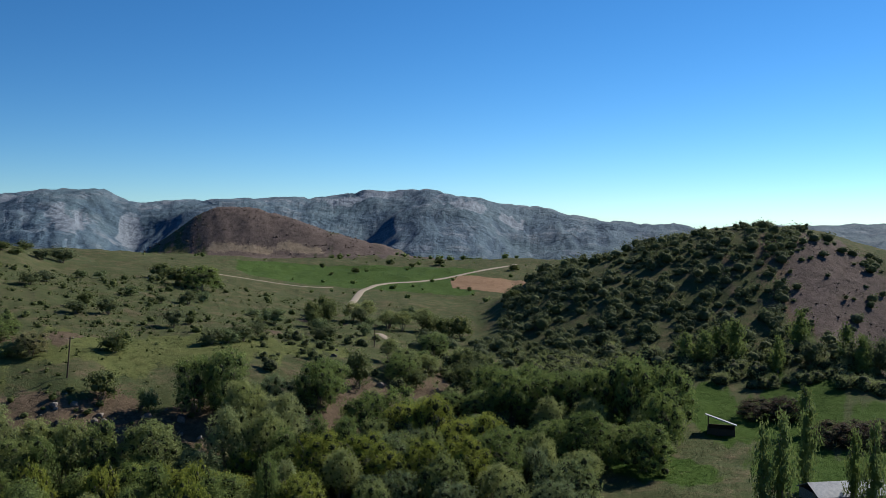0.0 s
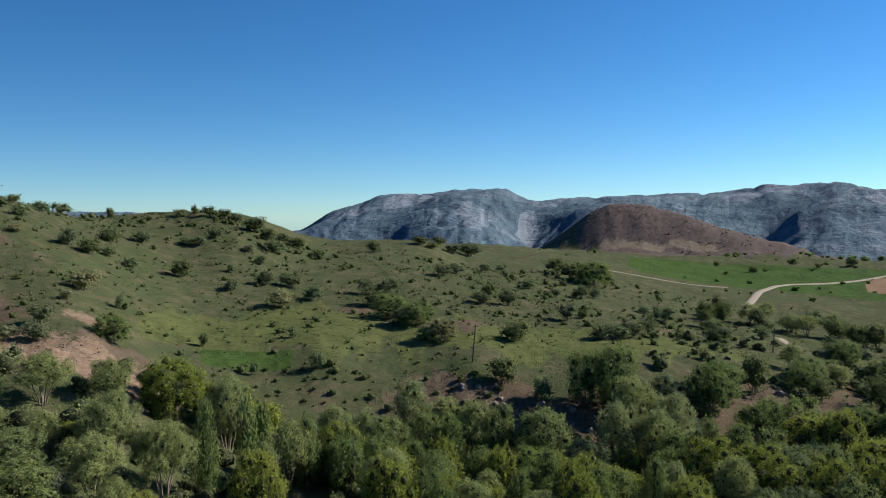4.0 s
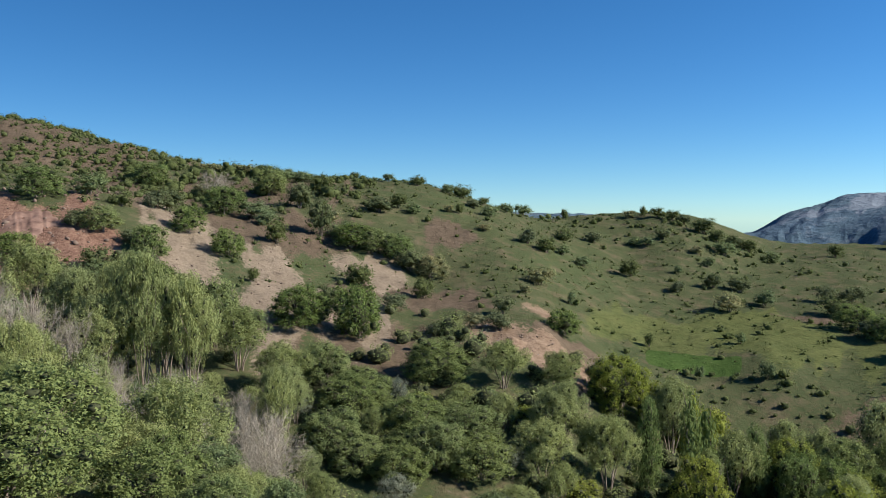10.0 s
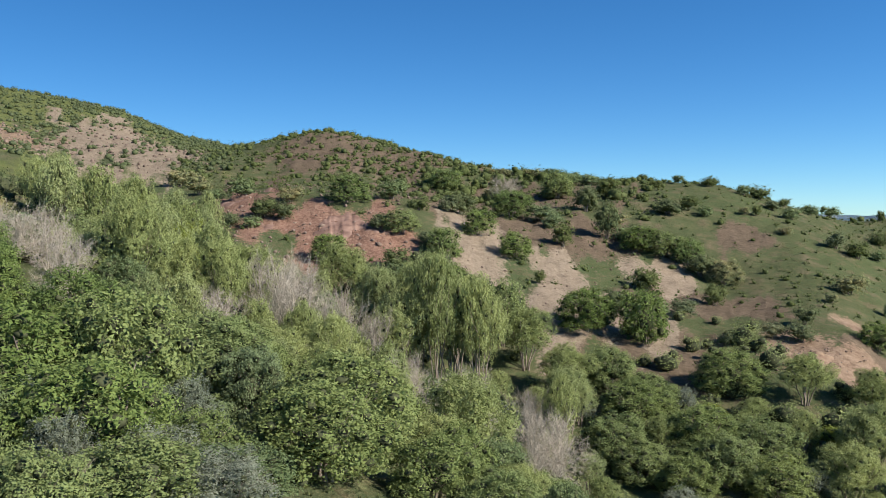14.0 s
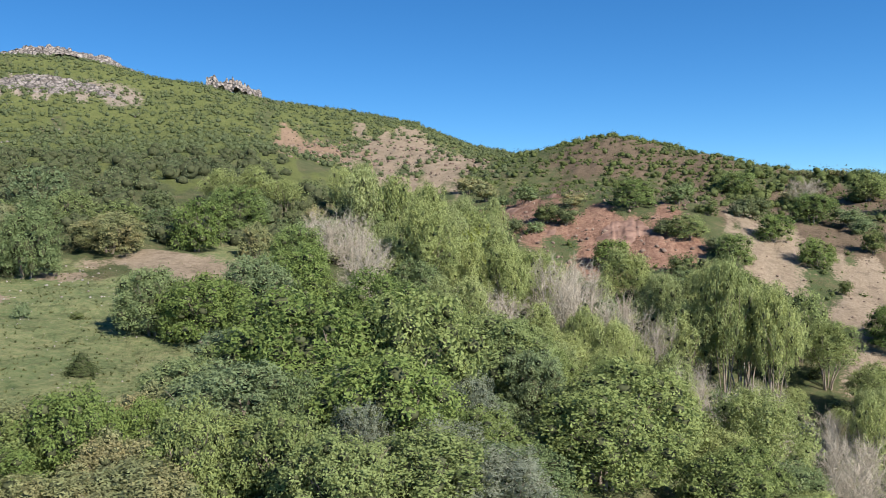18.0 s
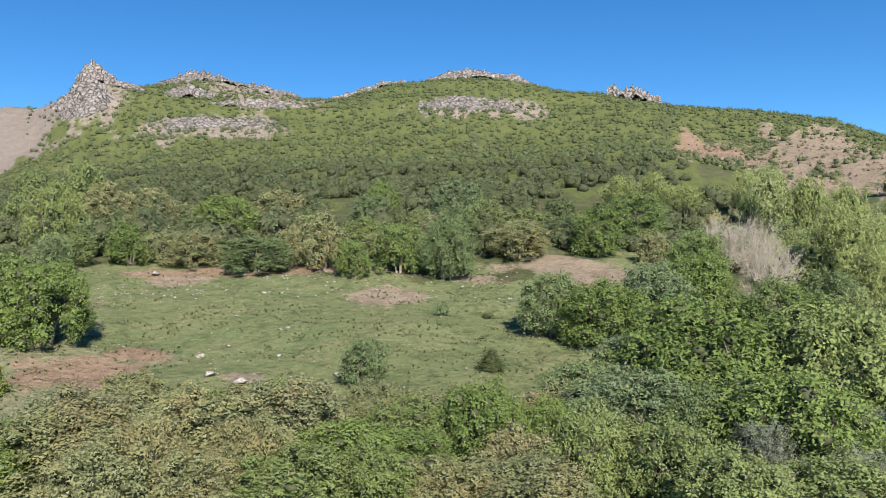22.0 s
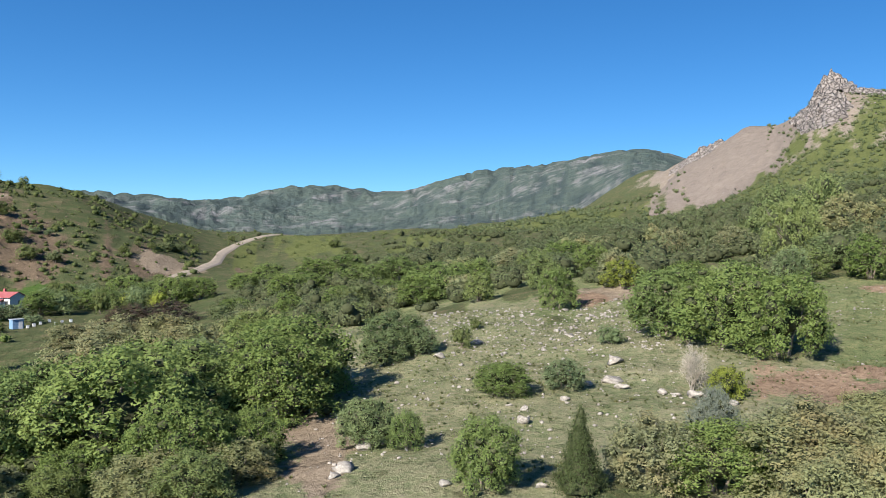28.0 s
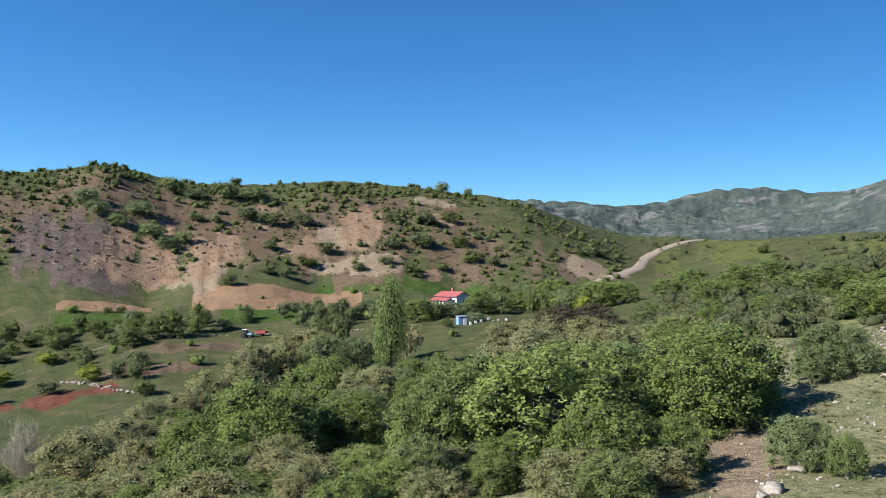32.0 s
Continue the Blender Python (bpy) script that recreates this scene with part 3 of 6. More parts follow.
def land(x, y):
    """Height of the ground at plan coordinates (arrays)."""
    x, y = np.asarray(x, float), np.asarray(y, float)
    r = np.hypot(x, y)
    smooth = swell(x, y) + brown_hill(x, y)
    z = smooth.copy()
    z = z + 0.35 * fbm(x / 9, y / 9, 3, 5) * np.clip(r / 60, 0.2, 1) * np.clip((1500 - r) / 800, 0, 1)
    rough = np.clip((r - 150) / 500, 0, 1)
    z = z + rough * 2.2 * fbm(x / 60, y / 60, 3, 11) * np.clip((2500 - r) / 1000, 0, 1)
    bare = patch_cover(x, y, WORN)
    b = np.degrees(np.arctan2(-x, y))
    rill = np.abs(fbm(b / 0.55 + 0.6 * fbm(x / 30, y / 30, 2, 95), r / 90, 3, 91))
    z = z + bare * np.clip((r - 120) / 80, 0, 1) * np.clip(r / 260, 0.5, 1.6) * (0.3 - 1.2 * np.clip(0.36 - rill, 0, 1))
    cell = np.clip(r * 0.013, 0.9, 9.0)
    cell = 0.9 * 2 ** np.floor(np.log2(cell / 0.9))
    z = z + 0.10 * cell * fbm(x / cell, y / cell, 2, 99) * np.clip((1500 - r) / 600, 0, 1) * np.clip((r - 25) / 60, 0.15, 1)
    far = np.clip((r - 1500) / 900, 0, 1)
    z = z + far * (18 * (ridged(x / 520, y / 520, 21) - 0.9) + 5 * fbm(x / 90, y / 90, 4, 31) - np.where(y < 0, 26, 20) * np.clip(0.4 - gully_lines(x, y), 0, 1))
    face = np.clip((r - 1700) / 500, 0, 1) * np.where(y > 0, np.clip((3540 - r) / 260, 0, 1), 0.85)
    z = z + face * (20 * (1.0 - np.abs(fbm(x / 420, y / 420, 2, 71)) - 0.75) - 3 * np.clip(0.5 - flutes(x, y), 0, 1))
    return smooth + (z - smooth) * off_road(x, y)


def mesh_from(name, verts, quads=None, tris=None, smooth=False):
    """A mesh from arrays of places and of face corners."""
    me = bpy.data.meshes.new(name)
    loops, starts = [], []
    at = 0
    for faces, n in ((quads, 4), (tris, 3)):
        if faces is not None and len(faces):
            loops.append(np.asarray(faces, np.int32).ravel())
            starts.append(at + n * np.arange(len(faces), dtype=np.int32))
            at += n * len(faces)
    loops, starts = np.concatenate(loops), np.concatenate(starts)
    me.vertices.add(len(verts))
    me.vertices.foreach_set("co", np.asarray(verts, np.float32).ravel())
    me.loops.add(len(loops))
    me.loops.foreach_set("vertex_index", loops)
    me.polygons.add(len(starts))
    me.polygons.foreach_set("loop_start", starts)
    if smooth:
        me.polygons.foreach_set("use_smooth", np.ones(len(starts), bool))
    me.update(calc_edges=True)
    return me


def build_ground():
    seen = np.arange(-32, 227.01, 0.24)
    rest = np.arange(231, 326.01, 4.0)
    bearings = np.concatenate([seen, rest])
    dists = np.concatenate([np.geomspace(5, 40, 18)[:-1], np.geomspace(40, 1280, 235)[:-1], np.geomspace(1280, 4900, 150)])
    bb, dd = np.meshgrid(bearings, dists)
    x, y = polar(bb.ravel(), dd.ravel())
    z = land(x, y)
    rows, cols = dd.shape
    i, j = np.meshgrid(np.arange(rows - 1), np.arange(cols), indexing="ij")
    k = (j + 1) % cols
    quads = np.stack([i * cols + j, (i + 1) * cols + j, (i + 1) * cols + k, i * cols + k], -1)[..., ::-1]
    cut = int(np.searchsorted(dists, 1280))
    made = []
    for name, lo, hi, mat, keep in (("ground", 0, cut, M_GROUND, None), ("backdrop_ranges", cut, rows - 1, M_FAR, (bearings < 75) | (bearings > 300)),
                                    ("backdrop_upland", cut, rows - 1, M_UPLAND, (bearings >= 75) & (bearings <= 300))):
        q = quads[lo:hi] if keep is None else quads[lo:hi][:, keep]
        q = q.reshape(-1, 4) - lo * cols
        part_of = slice(lo * cols, (hi + 1) * cols)
        v = np.stack([x[part_of], y[part_of], z[part_of]], 1)
        tris = None
        if lo == 0:
            hub = len(v)
            v = np.concatenate([v, [[0, 0, 37.2]]])
            tris = np.stack([np.full(cols, hub), np.arange(cols), (np.arange(cols) + 1) % cols], 1)[:, ::-1]
        else:
            used, flat = np.unique(q, return_inverse=True)
            v, q = v[used], flat.reshape(-1, 4)
        me = mesh_from(name, v, q, tris, True)
        if lo == 0:
            for key, spots in PATCHES.items():
                values = patch_cover(v[:, 0], v[:, 1], spots, key in ("crop", "tilled"))
                me.attributes.new(key, "FLOAT", "POINT").data.foreach_set("value", values.astype(np.float32))
        else:
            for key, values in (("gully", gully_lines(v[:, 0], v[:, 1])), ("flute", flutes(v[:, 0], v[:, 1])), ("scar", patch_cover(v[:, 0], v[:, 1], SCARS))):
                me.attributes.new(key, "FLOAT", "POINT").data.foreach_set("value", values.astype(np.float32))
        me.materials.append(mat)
        made.append(new(name, me))
    tagged(made[0], "rolling green and brown hillsides with bare soil patches", "hillside", kind="structure")
    tagged(made[1], "distant limestone mountain ranges with dark scrub, blue-grey from painted haze", "mountains", kind="structure")
    tagged(made[2], "distant grey rocky uplands with dark green woods", "mountains", kind="structure")


build_ground()


def strip(name, points, width, lift, mat, label, category):
    """A road or track that follows the ground."""
    x, y = road_line(ROADS[points])
    tx, ty = np.gradient(x), np.gradient(y)
    n = np.hypot(tx, ty)
    nx, ny = -ty / n, tx / n
    rows = []
    for k in (-1.0, -0.35, 0.35, 1.0):
        wob = 1 + 0.12 * vnoise(x / 9 + k * 7, y / 9, 3)
        px_, py_ = x + nx * k * width / 2 * wob, y + ny * k * width / 2 * wob
        top = swell(px_, py_) + lift
        rows.append(np.stack([px_, py_, top], 1))
    for k, row in ((0, rows[0]), (3, rows[3])):
        low = row.copy()
        out = -1 if k == 0 else 1
        low[:, 0] += nx * out * 1.2
        low[:, 1] += ny * out * 1.2
        low[:, 2] = swell(low[:, 0], low[:, 1]) - 0.6
        rows = [low] + rows if k == 0 else rows + [low]
    v = np.stack(rows, 1).reshape(-1, 3)
    w = len(rows)
    i, j = np.meshgrid(np.arange(len(x) - 1), np.arange(w - 1), indexing="ij")
    q = np.stack([i * w + j, (i + 1) * w + j, (i + 1) * w + j + 1, i * w + j + 1], -1).reshape(-1, 4)
    me = mesh_from(name, v, q, None, True)
    me.materials.append(mat)
    return tagged(new(name, me), label, category, kind="structure")


strip("road", "valley", 3.0, 0.3, M_ROAD, "pale gravel road bending across green fields", "road")
strip("road", "ford", 2.6, 0.2, M_ROAD, "short pale stretch of road above the stream bank", "road")
strip("road", "saddle", 3.6, 0.3, M_ROAD, "pale gravel road climbing to a low saddle", "road")
strip("path", "track", 0.9, 0.25, M_ROAD, "narrow pale dirt track across the fields", "track")

# ---- plants ----
def icosphere(level):
    bm = bmesh.new()
    bmesh.ops.create_icosphere(bm, subdivisions=level, radius=1)
    bm.verts.ensure_lookup_table()
    v = np.array([p.co[:] for p in bm.verts])
    f = np.array([[p.index for p in q.verts] for q in bm.faces])
    bm.free()
    return v, f


ICO = {k: icosphere(k) for k in (1, 2, 3)}


def unit_dirs(rng, n, up=0.25):
    d = rng.normal(size=(n, 3))
    d /= np.linalg.norm(d, axis=1)[:, None]
    d[:, 2] += up
    return d / np.linalg.norm(d, axis=1)[:, None]


def leaves_at(rng, pos, facing, size):
    """One small pointed leaf clump for each place, turned roughly outwards."""
    n = len(pos)
    normal = facing + rng.normal(size=(n, 3)) * 0.5 + np.array([0, 0, 0.2])
    normal /= np.linalg.norm(normal, axis=1)[:, None]
    side = np.cross(normal, rng.normal(size=(n, 3)))
    side /= np.linalg.norm(side, axis=1)[:, None]
    up = np.cross(normal, side)
    s = (size * rng.uniform(0.6, 1.3, n))[:, None]
    w = s * rng.uniform(0.45, 0.8, n)[:, None]
    v = np.stack([pos - side * w * 0.6 - up * s * 0.4, pos + side * w * 0.6 - up * s * 0.35, pos + up * s * 0.65], 1)
    return v.reshape(-1, 3), np.arange(3 * n).reshape(-1, 3)


def crown_arrays(rng, lobes, n, size, core=1, fill=0.62, cored=99, sprigs=9):
    """Leaves gathered in sprigs on the shells of several lobes, round a lumpy inner mass. Lobes: centre and radii."""
    lob = np.array(lobes, float)
    area = lob[:, 3] * lob[:, 5]
    area[0] = min(area[0], (0.12 if len(lob) > 20 else 0.5) * area.sum())
    m = max(8, n // sprigs)
    which = rng.choice(len(lob), m, p=area / area.sum())
    d = unit_dirs(rng, m)
    reach = (0.66 + 0.46 * rng.uniform(0, 1, m) ** 0.7)[:, None] * (1 + 0.10 * np.sin(d[:, :1] * 7 + which[:, None]) * np.cos(d[:, 1:2] * 6 + which[:, None] * 2))
    tip = lob[which, :3] + d * lob[which, 3:6] * reach
    own = np.repeat(np.arange(m), sprigs)
    pos = tip[own] + rng.normal(size=(m * sprigs, 3)) * size * 0.95
    keep = pos[:, 2] > 0.03
    own = own[keep]
    v, q = leaves_at(rng, pos[keep], d[own], size)
    sprig = np.repeat(rng.uniform(0, 1, m)[own], 3)
    iv, it = ICO[core]
    n_core = np.minimum(len(lob), cored)
    vs, ts, at = [v], [q], len(v)
    for l in lob[:n_core]:
        bump = 1 + 0.16 * np.sin(iv[:, :1] * 5 + l[0] * 40) * np.cos(iv[:, 1:2] * 6 + l[1] * 40) + rng.uniform(-0.08, 0.08, (len(iv), 1))
        c = l[:3] + iv * l[3:6] * fill * bump
        c[:, 2] = np.maximum(c[:, 2], 0.0)
        vs.append(c)
        ts.append(it + at)
        at += len(iv)
    tones = np.concatenate([sprig, np.full(at - len(v), 0.3)])
    return np.concatenate(vs), np.concatenate(ts), len(q), tones


def bush_lobes(rng, n=30):
    """A rounded body one wide and one high, heaped up from many small domes over a hidden middle."""
    out = [(0, 0, 0.40, 0.36, 0.36, 0.40)]
    skew = rng.uniform(-0.07, 0.07, 2)
    size = 0.62 / math.sqrt(n)
    for i in range(n):
        f = (i + 0.5) / n
        a = i * 2.39996 + rng.uniform(-0.3, 0.3)
        up = 1.0 - 1.8 * f
        flat = math.sqrt(max(0.0, 1 - up * up)) if up > 0 else 1.0 - 0.12 * up * up
        swell_ = rng.uniform(0.80, 1.12)
        s = size * rng.uniform(0.75, 1.35)
        r = 0.38 * swell_ * flat
        z = 0.42 + 0.42 * swell_ * up
        out.append((r * math.cos(a) + skew[0] * z, r * math.sin(a) + skew[1] * z, max(z, 0.08), s, s, s * rng.uniform(0.8, 1.1)))
    return out


def scrub_lobes(rng, n):
    """A low rounded bush: one dome with a few lumps on it."""
    out = [(0, 0, 0.38, 0.43, 0.43, 0.42)]
    for i in range(n):
        a, s = i * 2.4 + rng.uniform(-0.5, 0.5), rng.uniform(0.17, 0.27)
        r, z = rng.uniform(0.16, 0.34), rng.uniform(0.25, 0.7)
        out.append((r * math.cos(a), r * math.sin(a), z, s, s, s))
    return out


def column_lobes(rng):
    out = []
    for i in range(9):
        z = 0.14 + i * 0.095
        s = 0.42 * (1 - abs(z - 0.42) * 1.05) * rng.uniform(0.8, 1.15)
        out.append((rng.uniform(-0.08, 0.08), rng.uniform(-0.08, 0.08), z, s, s, 0.13))
    return out


def feather_lobes(rng, n=64):
    """A loose rounded crown of many separate sprays, thin towards its foot."""
    out = []
    for i in range(n):
        a, f = i * 2.39996 + rng.uniform(-0.4, 0.4), (i + 0.5) / n
        up = 1.0 - 1.55 * f
        flat = math.sqrt(max(0.05, 1 - up * up))
        r = 0.37 * flat * rng.uniform(0.35, 1.08)
        z = 0.60 + 0.33 * up * rng.uniform(0.7, 1.1)
        s = rng.uniform(0.06, 0.115)
        out.append((r * math.cos(a), r * math.sin(a), z, s, s, s * rng.uniform(1.0, 1.5)))
    return out


def cone_lobes(rng):
    return [(rng.uniform(-0.03, 0.03), rng.uniform(-0.03, 0.03), z, 0.46 * (1.02 - z) + 0.03, 0.46 * (1.02 - z) + 0.03, 0.14) for z in np.linspace(0.10, 0.94, 16)]


def limb_arrays(paths, sides=5):
    """Tapered limbs along given paths of (place, radius)."""
    vs, qs, at = [], [], 0
    for path in paths:
        for p, r in path:
            for k in range(sides):
                a = 2 * math.pi * k / sides
                vs.append((p[0] + r * math.cos(a), p[1] + r * math.sin(a), p[2]))
        for i in range(len(path) - 1):
            for k in range(sides):
                a, b = at + i * sides + k, at + i * sides + (k + 1) % sides
                qs.append((a, b, b + sides, a + sides))
        at += len(path) * sides
    return np.array(vs), np.array(qs)


def trunk_paths(rng, stems, height, thick, spread):
    paths = []
    for s in range(stems):
        a = s * 2.4 + rng.uniform(0, 1)
        top = (spread * math.cos(a), spread * math.sin(a), height * rng.uniform(0.85, 1.1))
        base = (0.04 * math.cos(a) * (stems > 1), 0.04 * math.sin(a) * (stems > 1), -0.04)
        path = []
        for i in range(5):
            f = i / 4
            path.append(([base[j] + (top[j] - base[j]) * (f if j == 2 else f ** 1.4) + (rng.uniform(-0.012, 0.012) if 0 < i else 0) for j in range(3)],
                         thick * (1 - 0.75 * f)))
        paths.append(path)
        for b in range(3):
            f = rng.uniform(0.45, 0.85)
            st = [base[j] + (top[j] - base[j]) * (f if j == 2 else f ** 1.4) for j in range(3)]
            aa = a + rng.uniform(-1.8, 1.8)
            ln = rng.uniform(0.14, 0.26)
            paths.append([(st, thick * 0.42), ([st[0] + ln * 0.5 * math.cos(aa), st[1] + ln * 0.5 * math.sin(aa), st[2] + ln * 0.5], thick * 0.28),
                          ([st[0] + ln * 0.9 * math.cos(aa), st[1] + ln * 0.9 * math.sin(aa), st[2] + ln * 1.1], thick * 0.1)])
    return paths


def bare_limbs(rng):
    """Stems that fork twice on their way up, and the places and ways of the twigs at their ends."""
    limbs, tips = [], []

    def grow(p, d, length, r, level):
        path, q = [(p, r)], np.array(p)
        for k in range(3):
            d = d + rng.normal(size=3) * 0.10 + np.array([0, 0, 0.06])
            d /= np.linalg.norm(d)
            q = q + d * length / 3
            path.append((tuple(q), r * (1 - 0.22 * (k + 1))))
            if level < 3:
                for c in range(2 if level else 3):
                    turn = d * 0.75 + rng.normal(size=3) * 0.52 + np.array([0, 0, 0.14])
                    turn /= np.linalg.norm(turn)
                    if level == 2:
                        tips.append((tuple(q), tuple(turn)))
                    else:
                        grow(tuple(q), turn, length * rng.uniform(0.5, 0.7), r * 0.42, level + 1)
        tips.append((tuple(q), tuple(d)))
        limbs.append(path)

    for s_ in range(4):
        a = s_ * 1.57 + rng.uniform(-0.5, 0.5)
        grow((0.02 * math.cos(a), 0.02 * math.sin(a), -0.03), np.array([0.42 * math.cos(a), 0.42 * math.sin(a), 1.0]), 0.48, 0.015, 0)
    return limbs, tips


def twig_arrays(rng, tips):
    """Fine twigs fanning from the ends of the limbs, as thin slivers."""
    p = np.repeat(np.array([t[0] for t in tips]), 3, axis=0)
    d = np.repeat(np.array([t[1] for t in tips]), 3, axis=0) + rng.normal(size=(len(tips) * 3, 3)) * 0.4
    d /= np.linalg.norm(d, axis=1)[:, None]
    n = len(p)
    ln = rng.uniform(0.06, 0.16, n)[:, None]
    side = np.cross(d, rng.normal(size=(n, 3)))
    side /= np.linalg.norm(side, axis=1)[:, None]
    w = side * 0.0011
    v = np.stack([p - w, p + w, p + d * ln + w * 0.4, p + d * ln - w * 0.4], 1)
    return v.reshape(-1, 3), np.arange(4 * n).reshape(-1, 4)


def part(name, me, parent, mat, label=""):
    if not me.materials:
        me.materials.append(mat)
        # second slot: the painted shade of the core
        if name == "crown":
            me.materials.append(M_CROWN_SHADE)
    ob = new(name, me)
    ob.parent = parent
    if label:
        ob["label"] = label
    return ob


KINDS = {}


def model(kind, name, label, category, crowns, trunks, leaf, bark=None):
    """The first of each kind of plant; the others are copies of it."""
    out = []
    for crown_mesh, trunk_mesh in zip(crowns, trunks):
        root = new(name)
        root.empty_display_size = 0.2
        tagged(root, label, category, group=category + " of the hills")
        part("trunk", trunk_mesh, root, bark or M_BARK)
        if crown_mesh is not None:
            part("crown", crown_mesh, root, leaf)
        out.append([root, False])
    KINDS[kind] = out


def make_kinds():
    rng = np.random.default_rng(7)

    def crowns(n, fn, leaves, size, core, fill=0.52):
        made = []
        for i in range(n):
            v, t, outer, sprig = crown_arrays(rng, fn(rng), leaves, size, core, fill)
            me = mesh_from("crown", v, None, t)
            me.attributes.new("sprig", "FLOAT", "POINT").data.foreach_set("value", sprig.astype(np.float32))
            # core faces of the fuller crowns take the painted shade colour
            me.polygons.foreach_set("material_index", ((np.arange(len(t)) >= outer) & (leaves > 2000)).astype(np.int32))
            made.append(me)
        return made

    def trunks(n, stems, height, thick, spread):
        return [mesh_from("trunk", *limb_arrays(trunk_paths(rng, stems, height, thick, spread))) for i in range(n)]

    for near, leaves, size, core in (("", 16200, 0.0235, 1), ("mid_", 6300, 0.035, 1), ("far_", 1500, 0.060, 1)):
        domes = {"": 46, "mid_": 28, "far_": 11}[near]

        def heaped(r, n=domes):
            return bush_lobes(r, n) if n > 12 else scrub_lobes(r, n)

        # far oaks and hazels swap to darker leaves, shade put into the colour
        model(near + "oak", "oak_bush", "leafy mid-green oak bush with a rounded crown", "bush", crowns(5, heaped, leaves, size, core), trunks(5, 4, 0.6, 0.022, 0.2), M_SCRUB_SHADED if near == "far_" else M_OAK)
        model(near + "hazel", "hazel_bush", "broad fresh green hazel bush with dense leaves", "bush", crowns(4, heaped, leaves, size, core), trunks(4, 5, 0.6, 0.02, 0.2), M_SLOPE if near == "far_" else M_HAZEL)
        model(near + "thorn", "thorn_bush", "tangled brown thorn bush not yet in leaf", "bush", crowns(2, heaped, leaves, size * 0.8, core, 0.5), trunks(2, 5, 0.6, 0.02, 0.2), M_THORN)
        model(near + "olive", "dogwood_bush", "olive-green dogwood bush with brownish young leaves", "bush", crowns(4, heaped, leaves, size, core), trunks(4, 4, 0.6, 0.02, 0.2), M_OLIVE)
        model(near + "teal", "hawthorn_bush", "dense blue-green bush with a lumpy crown", "bush", crowns(3, heaped, leaves, size, core), trunks(3, 3, 0.6, 0.02, 0.2), M_TEAL)
        model(near + "willow", "willow_tree", "feathery light green willow with pale stems", "tree", crowns(4, feather_lobes, int(leaves * 1.5), size * 0.72, 1, 0.25), trunks(4, 6, 0.72, 0.013, 0.24), M_WILLOW)
        model(near + "yellow", "walnut_tree", "yellow-green broad-leaved tree in spring leaf", "tree", crowns(3, heaped, leaves, size * 0.95, core, 0.6), trunks(3, 3, 0.7, 0.024, 0.18), M_YELLOW)
        model(near + "poplar", "poplar_tree", "slender upright dark green poplar", "tree", crowns(3, column_lobes, int(leaves * 0.9), size * 1.0, 1, 0.5), trunks(3, 1, 0.95, 0.05, 0.02), M_POPLAR)
        model(near + "silver", "silver_bush", "pale bush with silvery grey leaves", "bush", crowns(2, feather_lobes, leaves, size * 0.7, 1, 0.3), trunks(2, 4, 0.75, 0.018, 0.2), M_SILVER)
        model(near + "juniper", "juniper_bush", "dark pointed juniper bush", "bush", crowns(2, cone_lobes, leaves, size * 0.95, core, 0.8), trunks(2, 1, 0.9, 0.03, 0.02), M_JUNIPER)
    bare = []
    for i in range(4):
        limbs, tips = bare_limbs(rng)
        tr = mesh_from("trunk", *limb_arrays(limbs, 4))
        me = mesh_from("twig_crown", *twig_arrays(rng, tips))
        root = tagged(new("bare_tree"), "leafless grey tree with a haze of fine twigs", "tree", group="tree of the hills")
        part("trunk", tr, root, M_TWIG)
        part("twig_crown", me, root, M_TWIG)
        bare.append([root, False])
    KINDS["bare"] = bare


make_kinds()
GROW = np.random.default_rng(11)


STANDING = []


def plant(kind, bearing, dist, width, height):
    """Stands one plant on the ground at a bearing and distance."""
    level = "" if width / dist > 0.06 else "mid_" if width / dist > 0.034 else "far_"
    kind = level + kind if level + kind in KINDS else kind
    options = KINDS[kind]
    pick = options[int(GROW.integers(len(options)))]
    x, y = polar(bearing, dist)
    STANDING.append((x, y, width))
    z = float(land(np.array([x]), np.array([y]))[0]) - 0.12
    m = Matrix.LocRotScale((x, y, z), Euler((0, 0, GROW.uniform(0, 6.28))), (width * 1.12, width * 1.12, height * 1.05))
    if not pick[1]:
        pick[0].matrix_basis, pick[1] = m, True
        return pick[0]
    return copy_thing(pick[0], Matrix.LocRotScale(m.translation, m.to_quaternion(), tuple(a / b for a, b in zip(m.to_scale(), pick[0].scale))))


# what stands out one by one: bearing, distance, width, height
# bank hill and house valley
for row in [
    (205.43, 319, 5.0, 3.2), (206.57, 321, 6.1, 3.2), (198.7, 333, 6.1, 4.2), (204.2, 374, 10.1, 7.1), (206.4, 373, 10.1, 7.1), (198.3, 380, 8.6, 6.0), (196.0, 381, 10.3, 7.2), (202.7, 347, 7.9, 5.5),
    (200.5, 329, 5.1, 3.5), (196.4, 355, 9.7, 6.7), (198.3, 351, 8.0, 5.6), (191.5, 343, 6.2, 5.2), (207.8, 376, 10.2, 7.1), (206.4, 347, 6.3, 4.4), (184.2, 391, 6.4, 4.5), (185.0, 388, 7.0, 4.9),
]:
    plant("hazel", *row)
